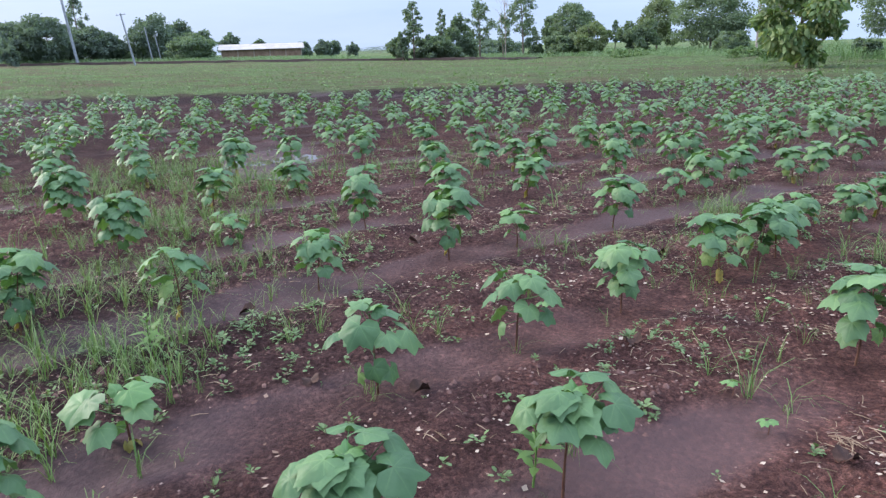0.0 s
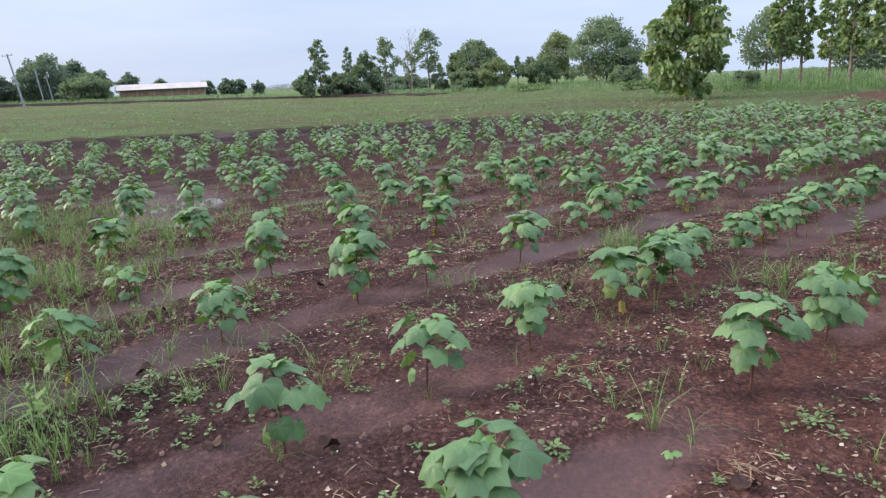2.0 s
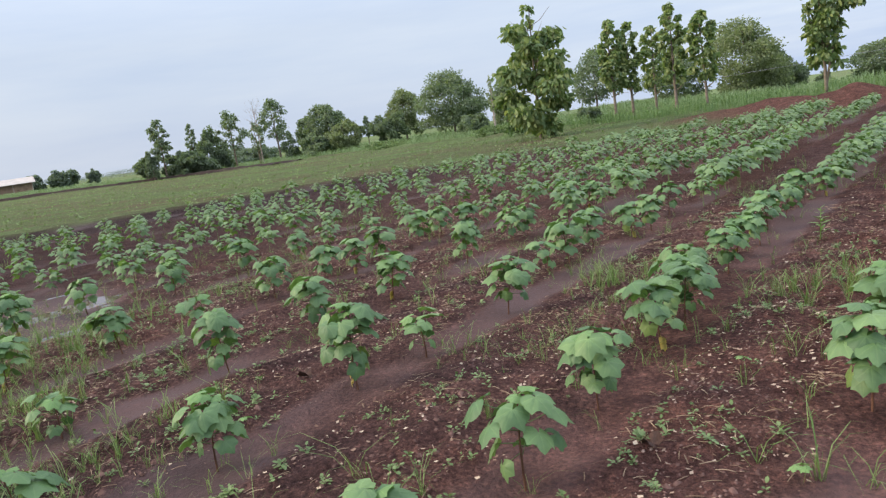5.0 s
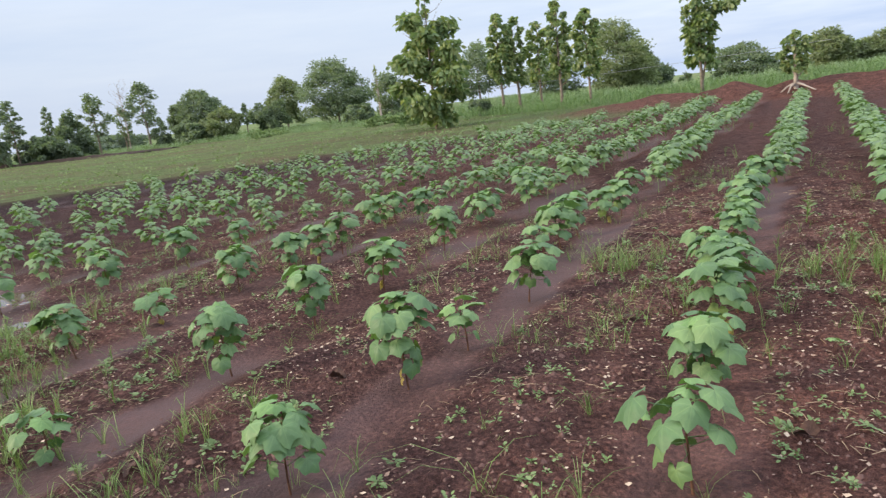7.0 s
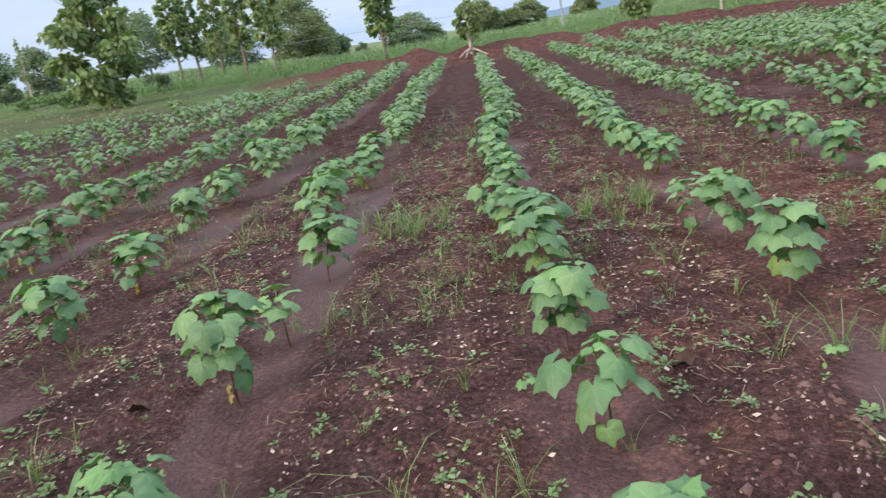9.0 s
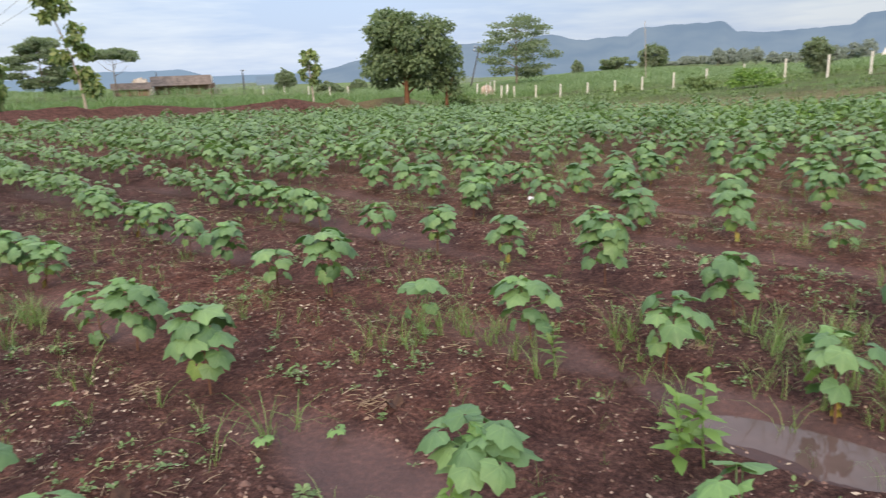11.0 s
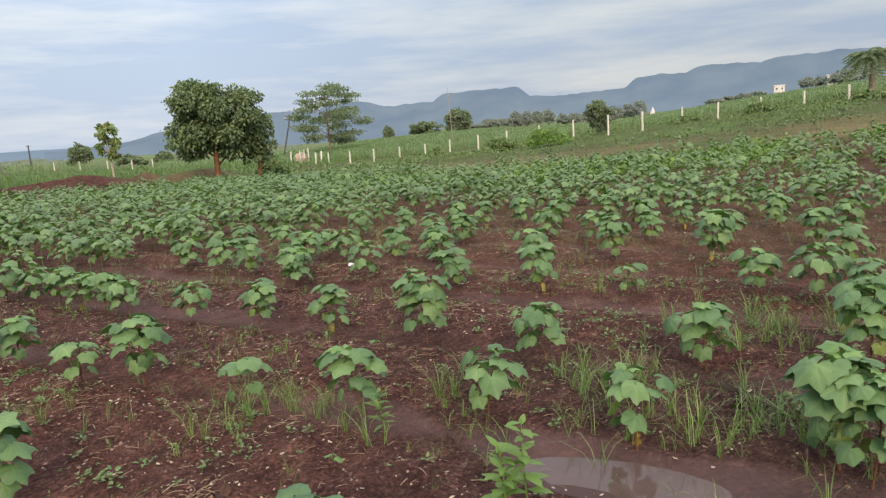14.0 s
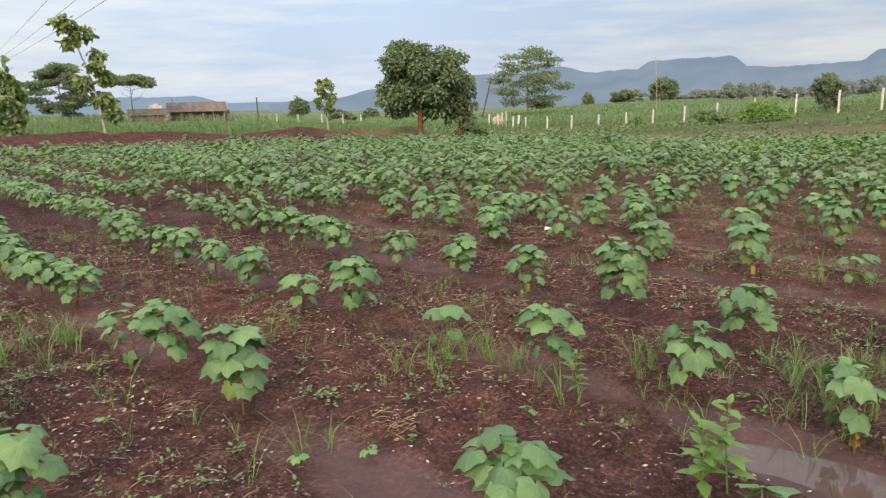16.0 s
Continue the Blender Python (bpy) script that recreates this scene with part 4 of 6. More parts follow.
def straw(seed):
    r = np.random.default_rng(seed)
    a = r.uniform(-0.5, 0.5)
    pts = [(-0.5, 0, 0.004), (0.0, 0.06 * a, 0.010), (0.5, 0.25 * a, 0.006)]
    v, f = tube(np.array(pts) * [0.09, 0.09, 1], [0.0022, 0.0026, 0.0015], 3)
    return v, np.concatenate([f[:, [0, 1, 2]], f[:, [0, 2, 3]]])


CLODS = [clod(160 + k) for k in range(6)]
strew("soil_clods", "crumbled clods of red-brown soil", "soil", CLOD, CLODS, 58000, (-9, 7, -1.2, 8), (0.18, 1.1), lambda x, y: ridge(x, y) * (0.42 + 0.58 * patchy(x, y, 0.7, 26, -0.3, 0.5)), 0.002)
strew("large_clods", "large dark clods of broken soil on the ridges", "soil", CLOD, CLODS, 20000, (-10, 8, -1.2, 9), (0.9, 2.3), lambda x, y: ridge(x, y) * 0.75 * patchy(x, y, 0.5, 33, -0.15, 0.6), 0.004)
strew("pebbles", "small pale pebbles and shells on the soil", "pebbles", PEBBLE, CLODS, 46000, (-10, 8, -1.2, 10), (0.15, 0.75), lambda x, y: ridge(x, y) * (0.3 + 0.5 * step(y, 1.5, 4.0)), 0.001)
strew("straw_litter", "dry straw and broken stalks on the soil", "straw", STRAW, [straw(170 + k) for k in range(6)], 40000, (-9, 8, -1.2, 9), (0.16, 1.0),
      lambda x, y: ridge(x, y) * (0.24 + 0.76 * patchy(x, y, 0.55, 27, 0.1, 0.6)) * (0.28 + 0.72 * step(y, 1.2, 3.5)), 0.0)



def flake(seed):
    """A flat scrap of dry leaf, a little curled."""
    r = np.random.default_rng(seed)
    v = np.array([(-0.5, 0, 0.1), (0.05, 0.28, 0.16), (0.5, 0.02, 0.22), (0.0, -0.26, 0.05)]) * [1, r.uniform(0.7, 1.4), r.uniform(0.5, 1.6)]
    return v * 0.026, np.array([(0, 3, 1), (1, 3, 2)])


strew("leaf_litter", "small dry scraps of leaf on the soil", "litter", LITTER, [flake(190 + k) for k in range(6)], 85000, (-11, 9, -1.2, 13), (0.3, 1.4),
      lambda x, y: ridge(x, y) * (0.3 + 0.7 * patchy(x, y, 0.8, 32, -0.2, 0.4)) * (0.45 + 0.55 * step(y, 1.5, 3.5)), 0.0)

# curled dead leaves and a scrap of paper
DEAD = [mesh_of("dead_leaf", blade(0.8, -1.2 + 0.5 * k, 0.6, 0.12)[0] * 0.07, blade()[1], DEAD_LEAF, True) for k in range(2)]
for k, (x, y) in enumerate([(-2.60, 1.72), (-3.02, 1.38), (-4.19, 1.51), (-5.24, 2.00), (-4.80, 3.13), (-3.31, 4.31), (-2.33, 2.87), (-0.14, 1.94), (0.71, 0.64), (2.20, 1.13), (-1.14, 2.61), (0.66, 3.44)]):
    tagged(put("dead_leaf", DEAD[k % 2], None, pose(x, y, z_at(x, y) + 0.012, 12, -8, 71 * k)), "curled dark brown dead leaf on the soil", "leaf", "dead leaves")
bm = bmesh.new()
bmesh.ops.create_grid(bm, x_segments=6, y_segments=6, size=0.07)
for v in bm.verts:
    v.co.z = 0.03 + 0.035 * noise.noise(v.co * 22.0)
paper = part("paper_scrap", bm, SHEET_WHITE, None)
paper.matrix_basis = pose(3.67, 5.23, z_at(3.67, 5.23), 10, 0, 30)
tagged(paper, "crumpled scrap of white paper on the soil", "litter")

# little heaps of dry straw
STRAWS = [mesh_of("straw", *straw(170 + k), STRAW, True) for k in range(3)]
for hx, hy, hr, many in ((-1.18, 2.73, 0.15, 45), (-1.79, 3.84, 0.12, 30), (0.51, 1.85, 0.12, 26), (1.04, 1.10, 0.14, 30), (-0.45, 3.30, 0.1, 22)):
    r = np.random.default_rng(int(hx * 100) + 900)
    heap = empty("straw_heap", hx, hy, z_at(hx, hy))
    for k in range(many):
        put("straw", STRAWS[k % 3], heap, pose(r.normal(0, hr * 0.55), r.normal(0, hr * 0.4), r.uniform(0, 0.02), 0, r.normal(0, 8), math.degrees(r.normal(0.4, 0.9))) @ Matrix.Scale(r.uniform(0.3, 0.85), 4))
    tagged(heap, "small heap of dry straw on the soil", "straw", "straw heaps")

# cotton seedlings with their first bright leaves
for k, (x, y, s) in enumerate(((-1.73, 2.82, 0.6), (-1.46, 2.65, 0.5), (-3.00, 2.88, 0.55), (-0.69, 2.33, 0.5), (0.85, 3.08, 0.55), (-2.18, 3.88, 0.5), (-4.57, 2.45, 0.55))):
    ob = empty("cotton_seedling", x, y, z_at(x, y) - 0.004, 60 * k)
    put("stem", mesh_of("stem", *tube([(0, 0, 0), (0.004, 0, 0.03), (0, 0.003, 0.055)], [0.0022, 0.002, 0.0012], 5), STEM, True), ob)
    for j in range(4):
        put("leaf", LEAF_MESHES[9] if j > 2 else BRIGHT_MESH, ob, pose(0, 0, 0.045 + 0.004 * j, -25 + 12 * j, 6 * j, 95 * j + 20) @ Matrix.Scale(s * (1 - 0.12 * j), 4))
    tagged(ob, "tiny cotton seedling with bright yellow-green first leaves", "seedling", "cotton seedlings")

# single weeds that stand out
CLUMP = [mesh_of("grass_clump", *grass_tuft(180 + k, 17, 0.27, 1.5), GRASS) for k in range(3)]
for k, (x, y, s) in enumerate([(-1.69, 2.87, 1.1), (-3.26, 2.99, 0.8), (-1.94, 2.09, 0.8), (-3.59, 1.71, 0.9), (-3.09, 2.17, 0.75), (-4.99, 2.62, 1.0), (-0.90, 4.30, 0.9), (-0.31, 3.24, 1.3), (-0.12, 3.02, 1.2),
                              (0.29, 2.26, 1.1), (-0.29, 2.54, 1.0), (0.49, 1.27, 0.9), (0.57, 0.50, 1.1), (0.34, 0.28, 1.2), (-3.69, 0.81, 1.2), (-4.03, 0.39, 1.1), (-3.50, 0.28, 1.0), (-2.05, 5.17, 1.2), (-3.66, 5.72, 1.2), (-1.92, 6.11, 1.0), (0.92, 1.30, 0.9), (1.86, 1.06, 1.0)]):
    tagged(put("grass_clump", CLUMP[k % 3], None, pose(x, y, z_at(x, y) - 0.005, 0, 0, 77 * k) @ Matrix.Scale(s * 0.82, 4)), "clump of long arching bright green grass", "grass", "grass clumps")


def leafy_weed(x, y, tall, seed, mat, label, wide=0.17):
    r = random.Random(seed)
    ob = empty("leafy_weed", x, y, z_at(x, y) - 0.005, r.uniform(0, 360))
    line = [(0.02 * math.sin(3 * t), 0.015 * t, tall * t) for t in np.linspace(0, 1, 6)]
    put("stem", mesh_of("stem", *tube(line, np.linspace(0.005, 0.0015, 6), 5), mat, True), ob)
    v = np.array([(0, 0, 0), (wide, 0.4, 0.01), (0, 1.0, -0.16), (-wide, 0.4, 0.01), (0.6 * wide, 0.75, -0.06), (-0.6 * wide, 0.75, -0.06)])
    me = mesh_of("leaf", v, np.array([(0, 1, 3), (3, 1, 4), (3, 4, 5), (5, 4, 2)]), mat)
    n = 22
    for k in range(n):
        t = 0.2 + 0.8 * k / n
        p = stem_at(line, t)
        put("leaf", me, ob, pose(p.x, p.y, p.z, r.uniform(-5, 45), 0, 137.5 * k) @ Matrix.Scale((0.13 if t < 0.7 else 0.08) * r.uniform(0.7, 1.1) * (tall / 0.4) ** 0.5, 4))
    return tagged(ob, label, "weed", "leafy weeds")


leafy_weed(-0.70, 1.30, 0.42, 1, WEED_BRIGHT, "tall green leafy weed beside a puddle", 0.25)
leafy_weed(-0.78, 1.38, 0.33, 2, WEED_BRIGHT, "leafy green weed beside a taller one", 0.25)
leafy_weed(-1.77, 1.66, 0.34, 3, WEED_BRIGHT, "tall bright green leafy weed beside a cotton plant")
leafy_weed(-0.2, 2.33, 0.26, 4, LEAF_PALE, "yellow-green leafy weed under a cotton plant")
leafy_weed(-3.85, 0.87, 0.26, 5, WEED_BRIGHT, "bright leafy weed among grass")
leafy_weed(-2.22, 7.13, 0.3, 6, WEED_BRIGHT, "bushy yellow-green weed between the rows")


# ---- grass land and tall crops round the field ----
meadow = lambda x, y: (x < west_edge(y) - 1.2) * (y < meadow_end(x) - 1.0) * (y > -40)
strew("seedling_crop", "low seedlings in the pale neighbouring field", "crop", SEEDLING, [rosette(200 + k, 6, 0.12, 25, 0.07) for k in range(4)], 30000, (-120, -14, -12, 75), (0.55, 1.25),
      lambda x, y: meadow(x, y) * (0.18 + 0.82 * step(np.sin((0.9 * y - 0.45 * x) * 4.2), -0.1, 0.6)) * (0.35 + 0.65 * patchy(x, y, 2.5, 34, -0.5, 0.2)) * np.clip(46 / np.hypot(x, y), 0, 1))
strew("meadow_grass", "short pale green grass in the neighbouring field", "grass", TURF, [grass_tuft(210 + k, 5, 0.19, 0.7) for k in range(4)], 15000, (-120, -10, -12, 75), (0.7, 1.6), lambda x, y: meadow(x, y) * np.clip(34 / np.hypot(x, y), 0, 1))
strew("verge_grass", "rough green grass along the field margins", "grass", TURF, [grass_tuft(220 + k, 9, 0.2, 0.9) for k in range(4)], 22000, (-90, 30, 28, 85), (0.7, 1.6),
      lambda x, y: ((x > -14) * (y > bank_y(x) + 1.3) * (y < bank_y(x) + 8) + (x < -14) * (y > meadow_end(x) + 0.8) * (y < meadow_end(x) + 12)) * np.clip(40 / np.hypot(x, y), 0.1, 1))
strew("slope_grass", "weedy green grass on the rising ground", "grass", GRASS, [grass_tuft(230 + k, 6, 0.26, 0.9) for k in range(4)], 12000, (22, 75, -20, 45), (0.6, 1.7),
      lambda x, y: (1 - in_field(x, y)) * (0.1 + 0.9 * patchy(x, y, 4.0, 28, -0.1, 0.5)) * (0.5 + 0.5 * step(x, 40, 47)))
strew("field_edge_grass", "bright grass growing over the end of the cotton field", "grass", GRASS, [grass_tuft(240 + k, 6, 0.27, 0.8) for k in range(4)], 17000, (9, 29, -7, 24), (0.5, 1.1), lambda x, y: step(x - east_edge(y), -9, -3) * step(east_edge(y) - x, -1.5, 0) * (0.15 + 0.85 * patchy(x, y, 3.0, 29, -0.45, 0.25)))
strew("field_edge_weeds", "low bright green weeds between the last cotton rows", "weeds", WEED_BRIGHT, [rosette(270 + k, 9, 0.095, 40, 0.12) for k in range(4)], 19000, (9, 29, -8, 24), (0.6, 1.4),
      lambda x, y: step(x - east_edge(y), -9, -2) * step(east_edge(y) - x, -2.0, 0) * (0.1 + 0.9 * patchy(x, y, 2.4, 36, -0.4, 0.4)))
strew("slope_weeds", "rough leafy green growth behind the fence", "weeds", WEED, [rosette(280 + k, 10, 0.11, 40, 0.14) for k in range(4)], 15000, (28, 70, -14, 40), (0.5, 1.5),
      lambda x, y: step(x - east_edge(y), 5, 12) * step(-np.hypot(x + 2.5, y), -68, -62) * (0.05 + 0.75 * patchy(x, y, 3.5, 37, -0.2, 0.5)))
strew("verge_weeds", "weedy green and yellow grass on the bare verge", "grass", GRASS, [grass_tuft(245 + k, 5, 0.22, 1.1) for k in range(4)], 11000, (19, 60, -8, 28), (0.5, 1.3), lambda x, y: (x > east_edge(y)) * (0.06 + 0.74 * patchy(x, y, 2.2, 30, 0.0, 0.5)))


def cane(seed, tall, blades=18):
    r = np.random.default_rng(seed)
    chunks = []
    for _ in range(blades):
        a, h = r.uniform(0, 6.28), tall * r.uniform(0.35, 0.95)
        d, sd = np.array([math.cos(a), math.sin(a), 0]), np.array([-math.sin(a), math.cos(a), 0])
        root = np.array([r.normal(0, 0.2), r.normal(0, 0.2), h * 0.1])
        reach = tall * r.uniform(0.2, 0.55)
        p1 = root + d * reach * 0.4 + [0, 0, h * 0.75]
        p2 = root + d * reach + [0, 0, h * r.uniform(0.55, 0.9)]
        w = 0.013 * tall
        chunks.append((np.array([root - sd * w * 0.6, root + sd * w * 0.6, p1 + sd * w, p1 - sd * w, p2]), np.array([(0, 1, 2), (0, 2, 3), (3, 2, 4)])))
    return join(chunks)


CANES = [cane(250 + k, 1.25) for k in range(5)]
CANES_FAR = [cane(260 + k, 1.25, 11) for k in range(5)]
strew("cane_field_north", "dense tall green maize crop behind the earth bank", "crop", MAIZE, CANES, 15000, (-26, 90, 37, 90), (0.35, 0.7), lambda x, y: (y > bank_y(x) + 4.5 + 0.04 * np.clip(-x, 0, 99) ** 1.4) * (y < 66) * (0.4 + 0.6 * step(-y, -55, -43)))
strew("cane_field_far_north", "tall green crop further out to the north", "crop", CANE, CANES_FAR, 7000, (-50, 60, 76, 190), (0.95, 1.35), lambda x, y: (x < 0.28 * y) * (x > -0.4 * y) + 0.25)
strew("cane_field_east", "tall green cane crop behind the fence", "crop", CANE, CANES_FAR, 26000, (36, 125, -8, 90), (0.5, 0.85), lambda x, y: (np.hypot(x + 2.5, y) > 66) * (np.degrees(np.arctan2(x + 2.5, y)) > 40))
strew("cane_field_west", "band of tall green crop beyond the meadow", "crop", CANE, CANES_FAR, 14000, (-200, -30, 20, 120), (0.45, 0.8), lambda x, y: (y > meadow_end(x) + 2.5) * (y < meadow_end(x) + 45))
strew("cane_field_far_west", "far green crop before the shed", "crop", CANE, CANES_FAR, 9000, (-200, -108, -30, 62), (0.8, 1.1), lambda x, y: (y > meadow_end(x) + 3))


# dark ploughed ridge between the meadow and the crop beyond it
rx = np.arange(-172.0, -60.0, 0.6)
ry = meadow_end(rx) + 0.25 * value_noise(rx, rx * 0, 2.0, 61)
across = np.stack([np.gradient(ry), -np.gradient(rx)], -1)
across /= np.linalg.norm(across, axis=1)[:, None]
tops = 0.03 + 0.11 * step(-rx, 60, 80) + 0.06 * value_noise(rx, rx * 0, 1.4, 62) + 0.05 * value_noise(rx, rx * 0, 0.7, 63)
taper = step(-rx, 61, 78) * step(rx, -172, -165)
rows = []
for s, h in ((-0.9, -0.3), (-0.5, 0.6), (-0.15, 1.0), (0.2, 0.9), (0.55, 0.5), (0.9, -0.3)):
    px_, py_ = rx + across[:, 0] * s, ry + across[:, 1] * s
    rows.append(np.stack([px_, py_, height(px_, py_) + tops * h * taper - 0.03 * (1 - taper)], -1))
i = np.arange(6 * len(rx)).reshape(6, len(rx))
tagged(put("earth_ridge", mesh_of("earth_ridge", np.concatenate(rows), np.stack([i[:-1, :-1], i[1:, :-1], i[1:, 1:], i[:-1, 1:]], -1).reshape(-1, 4), DARK_EARTH, True)), "low dark ploughed ridge at the far edge of a meadow", "earth ridge", kind="structure")


# ---- trees ----
def crown_mesh(r, lobes, count, leaf, droop, shell, broad=False):
    """Leaves spread through lobes (x, y, z, half width, half height)."""
    lobes = np.array(lobes)
    vol = lobes[:, 3] ** 2 * lobes[:, 4]
    which = r.choice(len(lobes), count, p=vol / vol.sum())
    d = r.normal(size=(count, 3))
    d /= np.linalg.norm(d, axis=1)[:, None]
    rad = 1 - shell * r.random(count) ** 1.6
    rad *= 1 + 0.12 * r.normal(size=count) + 0.16 * np.sin(d[:, 0] * 5.0 + which) * np.sin(d[:, 1] * 6.0 + 2.0 * which) * np.cos(d[:, 2] * 5.0)
    L = lobes[which]
    c = L[:, :3] + d * rad[:, None] * np.column_stack([L[:, 3], L[:, 3], L[:, 4]])
    out = d + r.normal(0, 0.45, (count, 3))
    out[:, 2] -= droop
    out /= np.linalg.norm(out, axis=1)[:, None]
    side = np.cross(out, r.normal(size=(count, 3)))
    side /= np.linalg.norm(side, axis=1)[:, None] + 1e-9
    nrm = np.cross(side, out)
    s = (leaf * r.uniform(0.6, 1.3, count))[:, None]
    if broad:                                           # oval leaves folded along the middle
        V = np.stack([c - out * s * 0.5, c - out * s * 0.18 + side * s * 0.26 + nrm * s * 0.1, c + out * s * 0.2 + side * s * 0.27 + nrm * s * 0.08, c + out * s * 0.55 - nrm * s * 0.1,
                      c + out * s * 0.2 - side * s * 0.27 + nrm * s * 0.08, c - out * s * 0.18 - side * s * 0.26 + nrm * s * 0.1], 1).reshape(-1, 3)
        i = np.arange(count)[:, None] * 6
        return V, np.concatenate([i + [0, 1, 2, 3], i + [0, 3, 4, 5]])
    V = np.stack([c - out * s * 0.5, c + side * s * 0.33 + nrm * s * 0.08, c + out * s * 0.55, c - side * s * 0.33 + nrm * s * 0.08], 1).reshape(-1, 3)
    return V, np.arange(count * 4).reshape(-1, 4)


def limbs(r, tall, first, spread_to, thick, count, lean=0.0):
    """A tapered trunk with limbs that reach into the crown."""
    bend = r.normal(0, 0.03 * tall, 2) + [lean * tall, 0]
    line = [(bend[0] * t * t, bend[1] * t * t, tall * t) for t in np.linspace(0, 1, 7)]
    chunks = [tube([(0, 0, -0.15)] + line[1:], [thick * 1.25] + list(np.linspace(thick, thick * 0.25, 6)), 8)]
    for k in range(count):
        t = first + (0.92 - first) * (k + r.random()) / count
        p = np.array(line[min(int(t * 6), 5)]) * (1 - (t * 6) % 1) + np.array(line[min(int(t * 6) + 1, 6)]) * ((t * 6) % 1)
        a = 2.4 * k + r.uniform(-0.4, 0.4)
        q = p + np.array([math.cos(a) * spread_to, math.sin(a) * spread_to, spread_to * r.uniform(0.4, 0.9)]) * r.uniform(0.5, 0.9)
        q[2] = min(q[2], tall * 0.99)
        m = (p + q) / 2 + [0, 0, -0.08 * spread_to]
        w = thick * (1 - 0.7 * t) * 0.6
        chunks.append(tube([p, m, q], [w, w * 0.7, w * 0.25], 5))
    return chunks, line


def tree(name, label, x, y, tall, wide, leaf_mat, bark=BARK, seed=0, style="round", leaf=0.3, count=1500, thick=None, lean=0.0, turn=0.0):
    r = np.random.default_rng(1000 + seed)
    ob = empty(name, x, y, z_at(x, y) - 0.02, turn)
    tall, wide = tall * 1.14, wide * 1.1
    thick = thick or tall * 0.022
    w = wide / 2
    lobes = []
    if style == "round":
        wood, line = limbs(r, tall * 0.8, 0.25, w * 0.8, thick, 7, lean)
        side = r.uniform(-0.12, 0.12)
        for k in range(30):
            a, q = 2.4 * k, math.sqrt((k + 0.5) / 30)
            lobes.append((math.cos(a) * q * w * 0.76 + lean * tall * 0.6, math.sin(a) * q * w * 0.76, tall * (0.82 - 0.36 * q * q + side * math.cos(a) * q + r.uniform(-0.15, 0.07)), w * r.uniform(0.17, 0.34), tall * r.uniform(0.06, 0.14)))
        for k in range(14):
            a, q = k * 0.9, r.uniform(0.3, 0.68)
            lobes.append((math.cos(a) * w * q, math.sin(a) * w * q, tall * r.uniform(0.16, 0.44), w * r.uniform(0.2, 0.36), tall * r.uniform(0.07, 0.14)))
    elif style == "mango":
        wood, line = limbs(r, tall * 0.8, 0.2, w * 0.8, thick, 9, lean)
        for k in range(34):
            t = 0.30 + 0.58 * (k + 0.5) / 34
            a, q = 2.4 * k + r.uniform(-0.6, 0.6), w * (0.22 + 0.52 * math.sin(math.pi * min((t - 0.12) / 0.92, 1.0))) * r.uniform(0.6, 1.15)
            lobes.append((math.cos(a) * q, math.sin(a) * q, tall * (t + r.uniform(-0.05, 0.05)), w * r.uniform(0.20, 0.32), tall * r.uniform(0.06, 0.11)))
        for k in range(8):
            lobes.append((math.cos(2.4 * k) * w * 0.22, math.sin(2.4 * k) * w * 0.22, tall * (0.36 + 0.05 * k), w * 0.30, tall * 0.10))
    elif style == "bush":
        wood, line = limbs(r, tall * 0.7, 0.1, w * 0.7, thick, 6, lean)
        for k in range(26):
            a, q = 2.4 * k, math.sqrt((k + 0.5) / 26)
            lobes.append((math.cos(a) * q * w * 0.84, math.sin(a) * q * w * 0.84, tall * r.uniform(0.12, 0.55 + 0.38 * (1 - q)), w * r.uniform(0.14, 0.32), tall * r.uniform(0.07, 0.17)))
    elif style == "teak":
        wood, line = limbs(r, tall * 0.95, 0.2, w * 0.7, thick, 12, lean)
        for k in range(24):
            t = 0.30 + 0.60 * k / 23
            ww = w * r.uniform(0.72, 1.12) * (0.75 + 0.25 * math.sin(math.pi * k / 23))
            a = 2.4 * k + r.uniform(-0.5, 0.5)
            q = 0.58 * ww
            lobes.append((math.cos(a) * q + lean * tall * t * t, math.sin(a) * q, tall * t, ww * r.uniform(0.24, 0.42), tall * r.uniform(0.025, 0.05)))
        lobes.append((lean * tall * 0.9, 0.0, tall * 0.95, w * 0.30, tall * 0.045))
    elif style == "tufts":
        wood, line = limbs(r, tall * 0.96, 0.22, w * 0.6, thick, 9, lean)
        for dx, z, ww, hh in ((-0.45, 0.95, 0.45, 0.07), (0.15, 0.88, 0.5, 0.06), (-0.55, 0.80, 0.4, 0.05), (0.5, 0.72, 0.38, 0.05), (0.1, 0.63, 0.4, 0.05), (0.55, 0.55, 0.42, 0.06), (-0.4, 0.50, 0.42, 0.06), (0.2, 0.36, 0.5, 0.07), (0.35, 0.26, 0.42, 0.07)):
            lobes.append((dx * w + lean * tall * z * z, r.normal(0, 0.2) * w, tall * z, w * ww, tall * hh))
    elif style == "mop":
        wood, line = limbs(r, tall * 0.95, 0.5, w * 0.7, thick, 8, lean)
        for k in range(14):
            t, a = 0.50 + 0.45 * (k % 7) / 6, 2.4 * k
            q = w * (0.15 + 0.5 * math.sin(math.pi * (t - 0.4) / 0.6))
            lobes.append((math.cos(a) * q + lean * tall * t * t, math.sin(a) * q, tall * t, w * 0.32, tall * 0.06))
    elif style == "forked":
        wood, line = limbs(r, tall * 0.86, 0.42, w * 0.7, thick, 10, lean)
